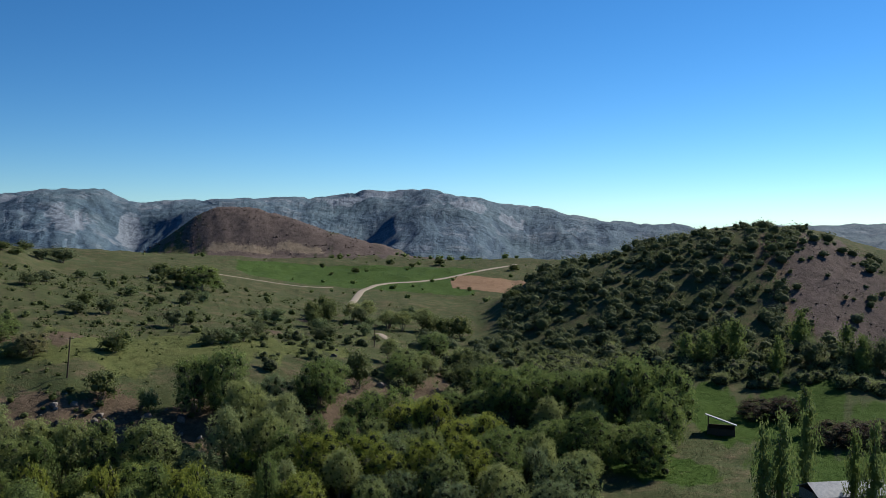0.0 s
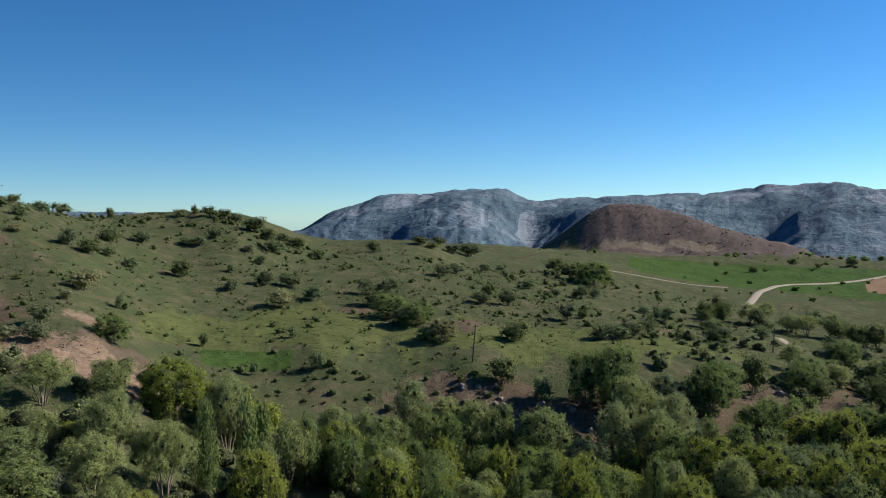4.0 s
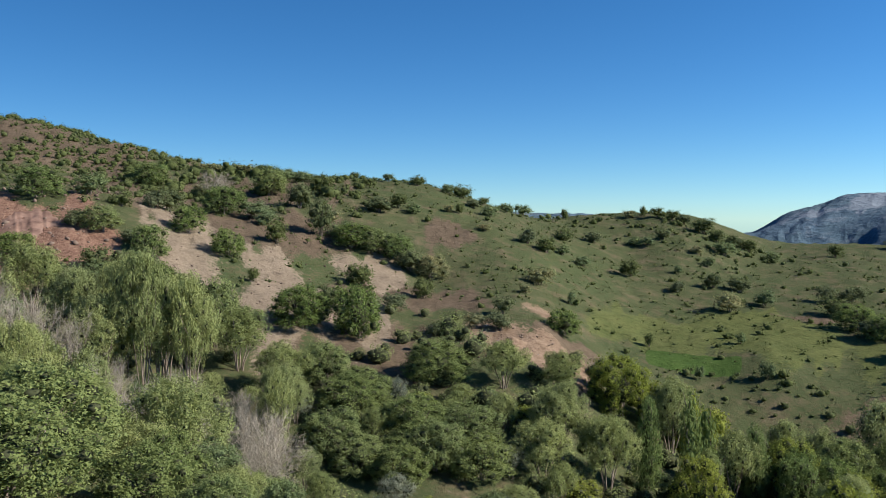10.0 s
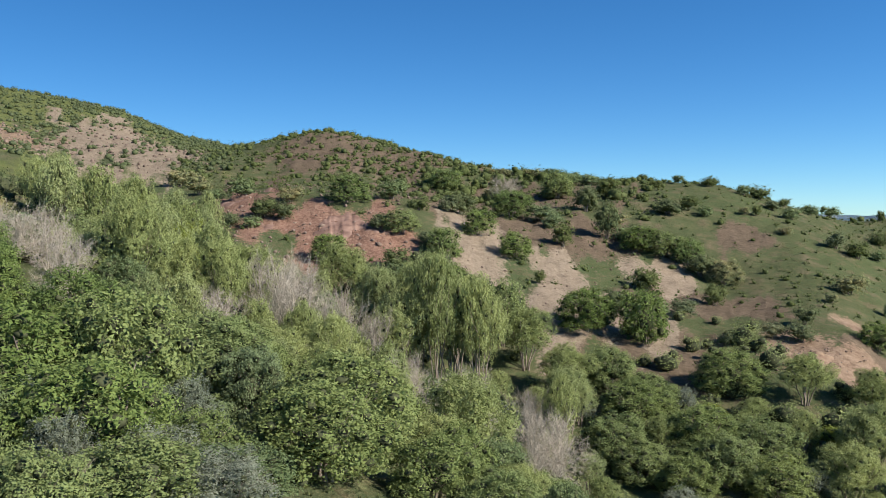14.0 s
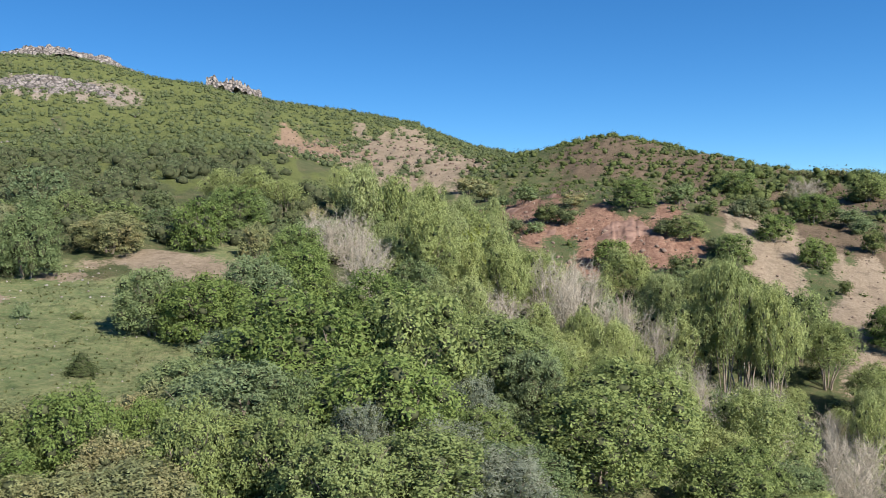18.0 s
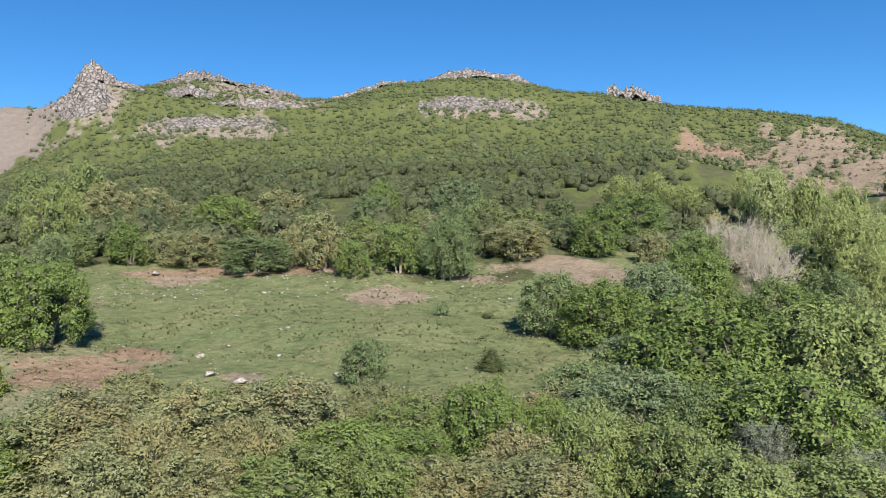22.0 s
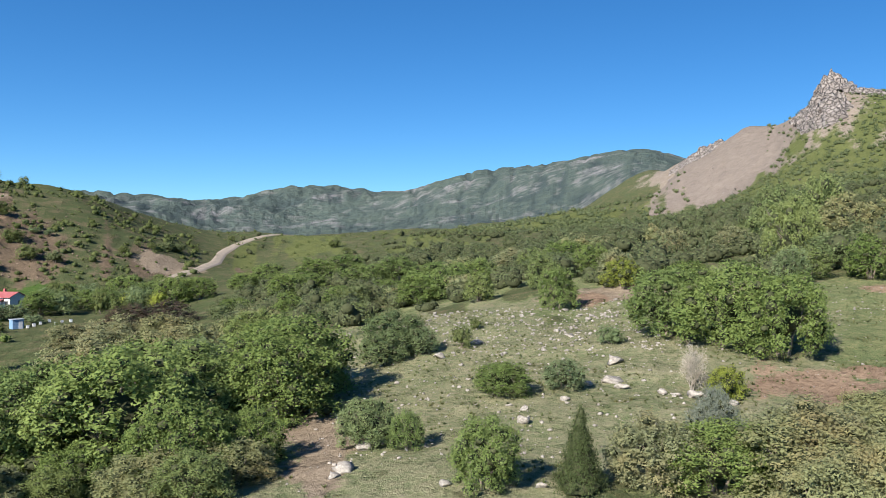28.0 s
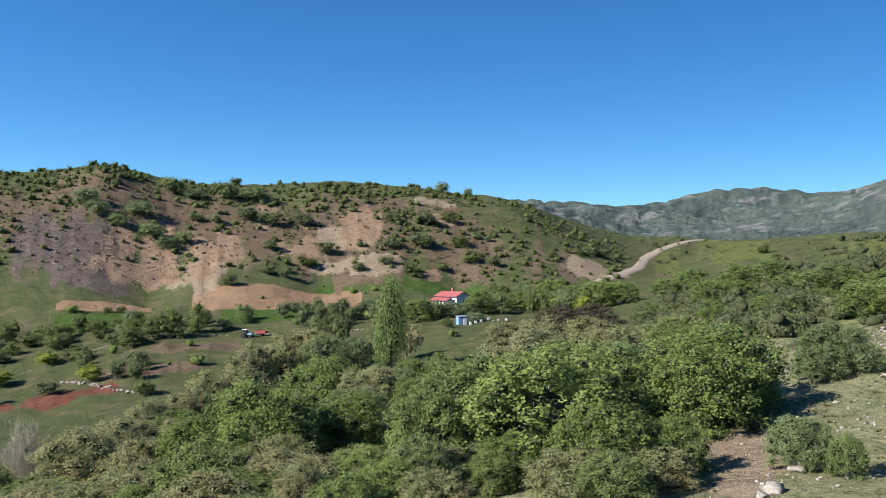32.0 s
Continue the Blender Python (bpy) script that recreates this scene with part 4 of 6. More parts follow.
# bank hill and house valley
for row in [
    (194.6, 224, 3.6, 3.0), (191.2, 220, 2.9, 2.1), (201.8, 206, 6.0, 9.6), (203.1, 206, 6.3, 8.3), (214.2, 178, 4.5, 3.8), (211.1, 176, 4.0, 4.0), (212.7, 240, 8.0, 8.0), (213.7, 241, 6.4, 6.4),
    (215.1, 235, 7.8, 5.3), (217.9, 227, 7.0, 4.5), (215.8, 260, 3.5, 2.8), (216.4, 287, 3.1, 2.3), (215.6, 287, 3.4, 2.3), (222.0, 261, 7.0, 7.0), (219.3, 245, 6.5, 4.9), (217.1, 261, 3.1, 2.8),
    (196.5, 243, 9.7, 6.5), (192.3, 254, 10.1, 6.7), (190.8, 286, 5.7, 6.5), (188.6, 268, 9.6, 6.2), (190.0, 271, 9.6, 5.6), (185.9, 281, 11.4, 6.8),
]:
    plant("oak", *row)
# bank hill and house valley
for row in [
    (187.5, 285, 11.4, 8.6), (184.5, 251, 10.1, 8.3), (202.9, 436, 4.1, 3.2), (202.6, 435, 4.6, 3.9), (201.1, 436, 4.6, 3.9), (199.9, 451, 4.2, 3.3), (204.8, 445, 3.0, 2.3), (199.4, 455, 3.6, 2.8),
    (195.8, 457, 3.6, 2.8), (208.6, 453, 6.6, 5.1), (204.0, 336, 7.6, 5.7), (209.0, 307, 6.1, 4.6), (197.1, 326, 5.9, 4.9), (194.9, 339, 6.1, 4.4), (194.5, 388, 8.8, 6.1), (193.7, 363, 8.2, 5.8),
    (187.5, 364, 4.3, 3.9), (186.7, 378, 3.1, 2.7), (185.9, 380, 3.8, 3.5), (183.1, 408, 2.6, 2.9), (193.0, 348, 7.9, 5.9),
]:
    plant("oak", *row)
# bank hill and house valley
for row in [
    (197.3, 184, 6.2, 7.4), (203.5, 198, 9.6, 7.4), (205.4, 199, 9.6, 7.3), (205.7, 176, 8.5, 8.5), (207.6, 173, 8.5, 9.2), (190.8, 186, 8.7, 5.0),
]:
    plant("olive", *row)
# bank hill and house valley
for row in [
    (211.0, 245, 5.6, 8.2),
]:
    plant("poplar", *row)
# bank hill and house valley
for row in [
    (200.8, 180, 8.7, 7.4), (202.8, 178, 8.7, 8.8), (192.7, 234, 4.7, 3.1), (198.1, 261, 7.0, 5.2), (194.2, 247, 9.8, 4.3), (196.59, 458, 3.9, 2.8), (197.01, 460, 4.7, 2.8), (194.9, 448, 7.8, 6.1),
    (193.2, 455, 4.8, 4.4), (213.9, 354, 9.6, 6.7), (212.9, 347, 7.9, 5.5), (211.9, 352, 8.0, 5.6), (214.5, 371, 10.1, 7.1), (215.8, 359, 8.1, 5.6), (217.0, 366, 9.9, 6.9), (217.7, 376, 10.2, 7.1),
    (212.6, 406, 11.0, 7.7), (211.2, 403, 9.1, 6.4), (209.2, 405, 11.0, 7.7), (207.4, 405, 11.0, 7.7), (209.93, 372, 5.8, 3.7), (211.07, 374, 7.1, 3.7),
]:
    plant("teal", *row)
# bank hill and house valley
for row in [
    (191.82, 371, 3.9, 2.4), (192.58, 373, 4.7, 2.4),
]:
    plant("teal", *row)
# hill across the stream
for row in [
    (70.4, 293, 10.9, 9.5),
]:
    plant("bare", *row)
# hill across the stream
for row in [
    (59.8, 278, 8.5, 5.9), (60.0, 238, 9.5, 6.9), (57.8, 232, 7.7, 6.5), (53.5, 318, 5.5, 3.8), (49.8, 276, 5.1, 5.6), (45.5, 329, 6.6, 4.8), (41.0, 343, 5.9, 4.5), (39.7, 374, 6.5, 4.6),
    (36.6, 367, 6.4, 4.8), (58.8, 190, 6.3, 4.4), (51.7, 176, 5.9, 4.1), (51.5, 189, 5.0, 4.2), (37.8, 291, 5.8, 5.1), (36.2, 293, 7.8, 5.5), (31.1, 288, 6.9, 5.9), (29.8, 291, 8.9, 6.2),
    (21.6, 293, 7.0, 6.1), (17.7, 279, 6.3, 6.2), (16.7, 336, 6.7, 5.4), (15.3, 247, 6.6, 5.1), (13.3, 255, 6.8, 5.3), (12.3, 266, 5.3, 5.5),
]:
    plant("hazel", *row)
# hill across the stream
for row in [
    (24.2, 460, 12.3, 8.6), (25.3, 446, 7.7, 5.4), (28.6, 244, 8.1, 5.7), (78.9, 207, 5.5, 4.3), (75.6, 200, 5.3, 3.9), (73.4, 237, 7.9, 6.6), (74.3, 234, 6.2, 5.2), (71.2, 166, 5.1, 9.2),
    (63.1, 183, 6.1, 5.6), (67.0, 291, 11.6, 8.9), (61.6, 242, 8.1, 6.4), (77.4, 205, 8.2, 5.7), (85.3, 217, 5.8, 4.7), (88.7, 216, 5.8, 4.1),
]:
    plant("hazel", *row)
# hill across the stream
for row in [
    (61.2, 166, 8.9, 11.1), (14.2, 193, 9.6, 15.9), (16.2, 195, 9.6, 12.9), (8.4, 198, 9.4, 12.1), (22.0, 199, 6.5, 6.7), (8.5, 339, 5.9, 6.8), (8.1, 673, 4.5, 3.6), (8.7, 316, 5.5, 6.5),
    (8.1, 672, 4.0, 4.0), (61.4, 347, 4.2, 2.9), (60.6, 320, 5.1, 3.6), (57.2, 338, 6.8, 4.8), (54.2, 338, 9.0, 6.3), (52.8, 337, 4.9, 3.4), (47.4, 380, 3.5, 5.1), (42.3, 383, 2.5, 5.1),
    (41.4, 380, 6.1, 4.7), (40.4, 377, 6.5, 4.7), (38.5, 364, 9.7, 6.8), (37.6, 358, 7.1, 5.7), (35.7, 369, 7.4, 5.4), (58.5, 287, 6.9, 5.1),
]:
    plant("oak", *row)
# hill across the stream
for row in [
    (54.4, 295, 3.5, 3.9), (61.7, 238, 9.5, 6.9), (58.6, 236, 8.8, 7.9), (61.1, 209, 7.0, 5.8), (56.8, 206, 5.2, 5.7), (47.4, 312, 7.1, 5.9), (48.6, 274, 6.6, 5.2), (43.1, 287, 6.9, 6.3),
    (47.4, 188, 7.5, 5.8), (41.8, 215, 2.3, 3.5), (30.7, 388, 6.2, 5.7), (26.72, 425, 6.6, 4.3), (27.48, 427, 7.9, 4.3), (26.2, 489, 7.8, 5.5), (21.2, 231, 7.7, 7.2), (30.5, 270, 9.0, 6.3),
    (29.4, 253, 10.1, 7.1), (27.9, 243, 9.7, 6.8), (17.4, 397, 13.2, 9.2), (16.0, 388, 15.5, 10.8), (18.4, 417, 11.1, 7.8), (16.6, 285, 3.4, 3.7),
]:
    plant("oak", *row)
# hill across the stream
for row in [
    (8.8, 334, 5.3, 7.8), (8.1, 351, 6.1, 9.8), (22.9, 303, 6.1, 5.7), (82.4, 192, 7.7, 6.5), (77.8, 185, 6.1, 5.2), (74.5, 194, 7.7, 7.2), (74.0, 179, 7.2, 6.1), (81.0, 227, 10.6, 7.4),
    (74.5, 302, 12.1, 8.5), (72.3, 219, 8.7, 6.7), (69.8, 207, 8.3, 6.4), (66.6, 228, 6.1, 6.4), (64.9, 166, 11.0, 8.7), (61.2, 209, 5.0, 4.6), (63.7, 295, 9.0, 7.8), (70.0, 254, 11.8, 8.3),
    (68.1, 192, 2.8, 3.4), (76.3, 226, 6.0, 5.0), (86.5, 220, 7.3, 5.5),
]:
    plant("oak", *row)
# hill across the stream
for row in [
    (56.3, 231, 9.2, 6.8), (55.1, 294, 3.1, 3.0), (49.0, 234, 7.8, 5.5), (36.8, 263, 8.7, 6.1), (26.0, 224, 8.3, 5.9), (55.0, 176, 4.7, 3.3), (53.3, 177, 4.7, 3.3), (61.2, 175, 4.7, 3.3),
    (43.2, 383, 5.6, 3.9), (52.7, 278, 4.4, 3.1), (50.0, 219, 2.9, 3.2), (38.9, 331, 4.4, 3.4), (84.8, 231, 6.2, 4.7), (90.6, 280, 9.3, 6.5), (69.63, 342, 5.3, 3.2), (70.4, 344, 6.4, 3.2),
    (71.17, 346, 5.8, 3.2), (68.02, 340, 6.6, 4.0), (68.98, 342, 7.9, 4.0), (71.1, 299, 8.0, 5.6), (91.8, 302, 10.1, 7.1), (63.1, 257, 6.8, 4.8),
]:
    plant("olive", *row)
# hill across the stream
for row in [
    (34.5, 198, 3.5, 4.0), (38.6, 197, 2.0, 3.3), (19.3, 195, 4.5, 6.1), (11.0, 196, 8.9, 8.3), (12.8, 194, 8.9, 8.1), (10.0, 181, 7.5, 7.5), (8.1, 293, 4.7, 5.2), (59.2, 336, 4.5, 3.2),
    (55.2, 337, 5.8, 4.1), (51.3, 339, 5.9, 4.1), (50.2, 370, 7.4, 5.2), (57.5, 283, 4.9, 3.7), (52.3, 307, 6.9, 4.8), (60.7, 185, 6.2, 4.3), (47.5, 283, 4.9, 3.4), (46.2, 281, 4.9, 3.7),
    (41.92, 336, 5.2, 3.4), (42.68, 338, 6.3, 3.4), (37.2, 342, 8.2, 5.7), (40.0, 302, 2.8, 3.1), (46.9, 228, 2.4, 4.0), (38.1, 320, 4.3, 3.7),
]:
    plant("teal", *row)
# hill across the stream
for row in [
    (36.1, 223, 2.7, 3.1), (34.7, 275, 6.6, 5.3), (27.1, 225, 6.0, 4.3), (20.2, 342, 5.5, 3.8), (15.8, 346, 5.5, 4.8), (14.3, 250, 6.7, 4.7), (11.3, 311, 8.3, 5.8), (8.4, 309, 6.2, 4.3),
    (12.6, 329, 5.3, 3.7), (23.1, 400, 5.3, 3.7), (22.0, 400, 5.3, 3.7), (34.3, 356, 5.7, 4.0), (77.6, 177, 7.1, 5.0), (78.1, 234, 7.8, 5.5), (68.1, 253, 8.4, 5.9), (67.3, 246, 6.5, 4.6),
    (64.83, 318, 7.4, 4.5), (65.97, 320, 8.9, 4.5), (66.03, 335, 7.8, 4.7), (67.17, 337, 9.4, 4.7), (61.0, 182, 4.8, 4.3), (87.3, 213, 4.3, 3.1),
]:
    plant("teal", *row)
# hill across the stream
for row in [
    (89.8, 263, 6.3, 4.4), (88.1, 255, 8.5, 5.9), (62.4, 246, 6.5, 4.7),
]:
    plant("teal", *row)
# hill across the stream
for row in [
    (81.5, 164, 11.8, 11.8), (23.8, 169, 9.2, 13.0), (26.0, 173, 9.2, 10.6), (28.2, 172, 9.2, 13.0), (10.9, 176, 11.3, 12.3), (13.4, 178, 11.3, 15.2), (11.8, 166, 9.8, 12.8), (14.2, 165, 9.8, 13.9),
]:
    plant("willow", *row)
# hill across the stream
for row in [
    (30.2, 161, 11.6, 11.8), (27.3, 166, 10.4, 11.2), (22.4, 170, 9.4, 12.7), (24.6, 173, 9.4, 11.7), (18.9, 169, 12.2, 13.0), (56.0, 171, 4.5, 3.7), (40.1, 279, 4.8, 4.1), (26.0, 341, 7.7, 5.4),
    (25.1, 359, 7.2, 5.0), (18.4, 326, 4.3, 3.3), (23.4, 289, 5.8, 4.6), (63.7, 244, 7.1, 11.1), (65.1, 272, 8.3, 8.8),
]:
    plant("hazel", *row)
# meadow
for row in [
    (150.6, 67, 2.7, 3.8), (101.6, 131, 7.9, 9.2),
]:
    plant("bare", *row)
# meadow
for row in [
    (157.8, 42, 2.6, 3.9), (116.7, 68, 2.7, 1.6),
]:
    plant("juniper", *row)
# meadow
for row in [
    (152.2, 88, 8.6, 7.2), (148.5, 84, 9.8, 8.1), (145.1, 79, 7.7, 7.9), (162.9, 64, 4.4, 2.7), (164.1, 42, 3.6, 3.8), (169.3, 52, 2.2, 2.5), (179.9, 53, 4.5, 3.8), (177.3, 70, 10.4, 7.5),
    (165.7, 84, 2.2, 2.4), (164.7, 94, 1.3, 1.4), (159.3, 111, 5.1, 5.5), (149.0, 44, 5.6, 3.8), (126.7, 40, 5.4, 3.8), (122.1, 40, 4.9, 3.5), (117.4, 43, 4.9, 5.4), (113.0, 44, 3.3, 4.5),
    (102.4, 57, 11.0, 9.2), (109.2, 80, 8.4, 6.8), (103.7, 93, 9.1, 7.9), (116.9, 91, 1.3, 0.9), (140.2, 126, 6.7, 5.9), (125.9, 111, 4.4, 5.3),
]:
    plant("oak", *row)
# meadow
for row in [
    (122.9, 114, 6.8, 6.8), (103.2, 108, 7.7, 8.4), (97.4, 46, 8.8, 7.0), (112.9, 46, 3.4, 3.7), (97.8, 86, 9.0, 8.4), (178.0, 65, 8.5, 6.8),
]:
    plant("oak", *row)
# meadow
for row in [
    (152.9, 44, 5.0, 3.8), (143.0, 47, 6.8, 4.3), (140.2, 57, 4.2, 3.0), (140.2, 49, 5.6, 3.9), (144.2, 44, 7.0, 4.3), (135.8, 42, 6.7, 4.7), (130.5, 44, 6.4, 4.9), (136.3, 122, 8.0, 5.2),
    (128.0, 118, 7.0, 7.8), (115.0, 127, 9.9, 5.8), (138.0, 125, 5.8, 5.0), (176.6, 94, 6.2, 4.9),
]:
    plant("olive", *row)
# meadow
for row in [
    (149.2, 47, 3.5, 4.4), (99.0, 42, 3.8, 4.3),
]:
    plant("silver", *row)
# meadow
for row in [
    (158.8, 65, 2.9, 2.6), (172.0, 54, 3.8, 3.4), (183.4, 87, 7.3, 6.2), (170.9, 80, 4.3, 3.2), (168.4, 82, 3.3, 2.7), (155.8, 83, 2.5, 2.1), (108.3, 47, 7.4, 5.8), (125.5, 62, 2.9, 3.7),
    (112.5, 83, 7.1, 6.8), (105.9, 84, 8.8, 8.2), (120.0, 90, 1.5, 1.8), (132.4, 116, 9.8, 5.4), (119.7, 112, 7.7, 9.2), (100.7, 98, 3.4, 4.1), (106.6, 64, 8.3, 5.8), (111.1, 59, 4.7, 3.5),
    (125.1, 64, 3.5, 3.5), (170.0, 84, 6.6, 4.4),
]:
    plant("teal", *row)
# meadow
for row in [
    (148.5, 65, 2.7, 2.5), (155.0, 127, 5.5, 4.6),
]:
    plant("yellow", *row)
# slope above the meadow
for row in [
    (109.7, 132, 7.5, 8.3), (107.3, 147, 10.5, 8.6), (124.0, 166, 6.6, 7.9), (134.3, 149, 10.7, 7.8), (182.9, 253, 10.1, 6.7), (178.7, 249, 8.8, 6.5), (180.1, 249, 8.8, 5.2), (173.6, 227, 11.0, 7.8),
    (175.5, 230, 11.0, 7.5), (170.0, 221, 10.7, 6.9), (171.9, 218, 10.7, 5.6), (166.5, 154, 8.1, 6.8), (168.6, 155, 8.1, 6.2), (175.8, 210, 8.4, 5.4), (177.4, 208, 8.4, 6.5), (167.7, 184, 11.0, 6.1),
    (174.2, 438, 5.8, 6.3), (173.4, 408, 4.8, 3.7), (180.9, 472, 4.4, 3.7),
]:
    plant("oak", *row)
# slope above the meadow
for row in [
    (130.9, 159, 9.5, 7.4), (139.0, 163, 9.3, 8.3), (141.3, 165, 9.3, 8.3),
]:
    plant("olive", *row)
# slope above the meadow
for row in [
    (118.7, 159, 9.5, 9.0), (142.4, 133, 7.1, 5.3),
]:
    plant("teal", *row)
# slope above the meadow
for row in [
    (99.0, 156, 9.0, 14.4), (104.1, 176, 8.5, 7.1), (106.1, 174, 8.5, 8.6), (108.1, 170, 9.0, 7.9),
]:
    plant("willow", *row)
# slope towards the house
for row in [
    (221.2, 102, 5.3, 9.0),
]:
    plant("bare", *row)
# slope towards the house
for row in [
    (184.8, 65, 10.6, 8.1), (188.0, 59, 11.4, 8.7), (202.9, 118, 11.6, 10.1), (206.3, 72, 9.1, 8.2), (210.9, 79, 8.4, 6.8), (192.7, 63, 9.5, 8.2), (195.7, 59, 6.3, 6.6), (184.4, 51, 6.2, 5.5),
]:
    plant("oak", *row)
# slope towards the house
for row in [
    (190.2, 79, 10.8, 7.7), (183.8, 93, 9.7, 7.3), (184.9, 143, 11.0, 7.0), (188.1, 142, 11.0, 8.0), (208.0, 145, 8.3, 8.5), (210.3, 143, 8.3, 8.4), (199.6, 102, 8.8, 7.4), (211.4, 132, 8.1, 7.5),
    (213.9, 130, 8.1, 6.8), (215.4, 104, 10.3, 6.9), (217.7, 86, 9.2, 7.5),
]:
    plant("olive", *row)
# slope towards the house
for row in [
    (198.4, 166, 7.8, 16.7),
]:
    plant("poplar", *row)
# stream bed
for row in [
    (84.8, 129, 10.0, 16.0), (81.6, 126, 7.6, 14.1), (85.5, 136, 10.5, 15.9), (78.9, 128, 7.7, 12.7), (67.8, 98, 8.8, 9.2), (72.3, 92, 5.3, 10.6), (67.5, 104, 9.4, 11.3),
]:
    plant("bare", *row)
# stream bed
for row in [
    (70.6, 155, 4.7, 7.0),
]:
    plant("hazel", *row)
# stream bed
for row in [
    (96.7, 117, 7.0, 7.0), (92.9, 74, 8.7, 7.2), (89.1, 70, 9.2, 7.8), (81.9, 60, 10.3, 7.5), (95.7, 58, 9.9, 10.3), (82.7, 53, 8.8, 6.7), (88.7, 97, 10.2, 7.6), (79.3, 67, 6.7, 5.4),
    (70.5, 159, 8.5, 11.7), (58.3, 114, 8.4, 6.0), (61.3, 116, 8.4, 5.8), (63.1, 120, 9.0, 7.3), (56.0, 147, 11.7, 7.7), (57.5, 126, 11.0, 7.3), (53.7, 127, 10.3, 6.8), (52.9, 118, 9.0, 6.3),
    (56.0, 118, 9.0, 7.6), (60.9, 135, 9.9, 6.5), (63.5, 142, 9.5, 7.6), (57.9, 119, 8.7, 6.0), (61.9, 131, 10.5, 6.9),
]:
    plant("hazel", *row)
# stream bed
for row in [
    (41.8, 133, 4.7, 14.9), (39.2, 142, 4.4, 15.8), (38.1, 145, 4.4, 14.1), (35.2, 151, 5.3, 12.6),
]:
    plant("poplar", *row)
# stream bed
for row in [
    (95.2, 112, 8.0, 8.0), (16.2, 160, 10.0, 10.0),
]:
    plant("teal", *row)
# stream bed
for row in [
    (94.4, 161, 9.0, 15.4), (96.7, 155, 9.0, 15.2), (93.0, 156, 8.3, 13.0), (88.7, 146, 9.0, 10.9), (91.2, 145, 9.0, 11.7), (87.3, 142, 10.3, 13.1), (74.1, 135, 11.8, 16.5), (77.7, 131, 11.8, 14.0),
    (78.9, 142, 11.3, 15.0), (94.7, 116, 10.4, 14.5), (89.3, 123, 8.6, 13.3), (92.1, 125, 8.6, 12.2), (73.6, 140, 8.9, 16.5), (76.2, 141, 8.9, 17.7), (73.2, 74, 9.9, 9.9), (73.2, 152, 8.6, 11.7),
    (75.5, 151, 8.6, 11.1), (72.2, 131, 9.2, 19.1), (75.1, 131, 9.2, 22.0), (51.4, 147, 9.8, 7.8), (47.6, 150, 9.1, 8.1), (44.4, 129, 10.1, 11.9),
]:
    plant("willow", *row)
# stream bed
for row in [
    (47.6, 132, 10.1, 11.0), (40.3, 154, 10.4, 13.6), (48.7, 123, 10.0, 8.4), (66.3, 137, 10.1, 8.2), (69.1, 146, 11.6, 10.6),
]:
    plant("willow", *row)
# stream bed
for row in [
    (43.7, 160, 11.8, 11.8), (33.1, 158, 11.6, 11.5), (8.6, 155, 11.8, 11.6),
]:
    plant("yellow", *row)
# stream meadows
for row in [
    (5.5, 337, 6.7, 7.9), (3.6, 336, 6.7, 6.4), (7.9, 274, 7.3, 5.1),
]:
    plant("hazel", *row)
# stream meadows
for row in [
    (7.8, 206, 9.8, 10.1), (5.7, 216, 6.7, 10.8), (3.2, 191, 10.2, 11.3), (5.4, 188, 10.2, 11.1), (-2.7, 257, 8.2, 8.7), (-1.4, 258, 8.2, 8.4), (0.7, 280, 10.5, 8.3), (1.9, 227, 6.2, 6.2),
    (-8.8, 216, 10.7, 14.0), (-6.8, 211, 10.7, 13.2), (-4.7, 208, 10.7, 14.1), (-5.5, 220, 10.8, 13.0), (-3.5, 220, 10.8, 12.2), (-12.3, 219, 9.7, 13.1), (-10.5, 218, 9.7, 13.8), (-15.0, 216, 12.5, 16.5),
    (-12.6, 213, 12.5, 18.0), (-14.6, 198, 10.0, 13.0), (-9.7, 175, 11.9, 13.0), (-6.9, 173, 11.9, 10.8), (-13.4, 178, 12.0, 11.0), (-4.9, 170, 9.4, 9.8),
]:
    plant("oak", *row)
# stream meadows
for row in [
    (-3.7, 157, 11.8, 11.8), (7.7, 355, 8.1, 8.6), (-1.2, 334, 9.0, 10.0), (-0.1, 332, 9.0, 8.6), (7.9, 273, 7.3, 3.3), (-4.8, 404, 7.6, 4.9), (-1.8, 533, 2.8, 3.6), (5.8, 613, 5.7, 4.1),
    (3.6, 717, 7.6, 5.7), (0.2, 728, 9.7, 6.8), (2.1, 685, 5.5, 3.7), (-4.8, 684, 9.1, 6.4), (-20.1, 245, 4.3, 3.7), (7.7, 332, 5.7, 8.8), (5.9, 614, 4.9, 4.1), (7.5, 592, 3.2, 2.6),
    (0.9, 337, 9.0, 7.4),
]:
    plant("oak", *row)
# stream meadows
for row in [
    (-20.9, 154, 4.3, 14.0), (-22.0, 156, 4.4, 15.2), (-23.4, 172, 5.2, 16.1), (-23.3, 224, 6.1, 11.6), (-26.1, 164, 3.6, 12.5), (-27.2, 161, 4.5, 14.5),
]:
    plant("poplar", *row)
# stream meadows
for row in [
    (4.0, 163, 11.2, 10.1), (5.3, 299, 6.0, 4.8), (-22.9, 239, 6.5, 5.5), (4.9, 334, 4.5, 4.0), (2.4, 355, 7.1, 7.3),
]:
    plant("teal", *row)
# stream meadows
for row in [
    (-20.6, 236, 10.6, 5.4), (-22.1, 237, 9.6, 6.4), (-24.8, 216, 10.3, 5.9), (-26.3, 218, 11.9, 6.2), (-27.6, 222, 9.1, 6.0),
]:
    plant("thorn", *row)
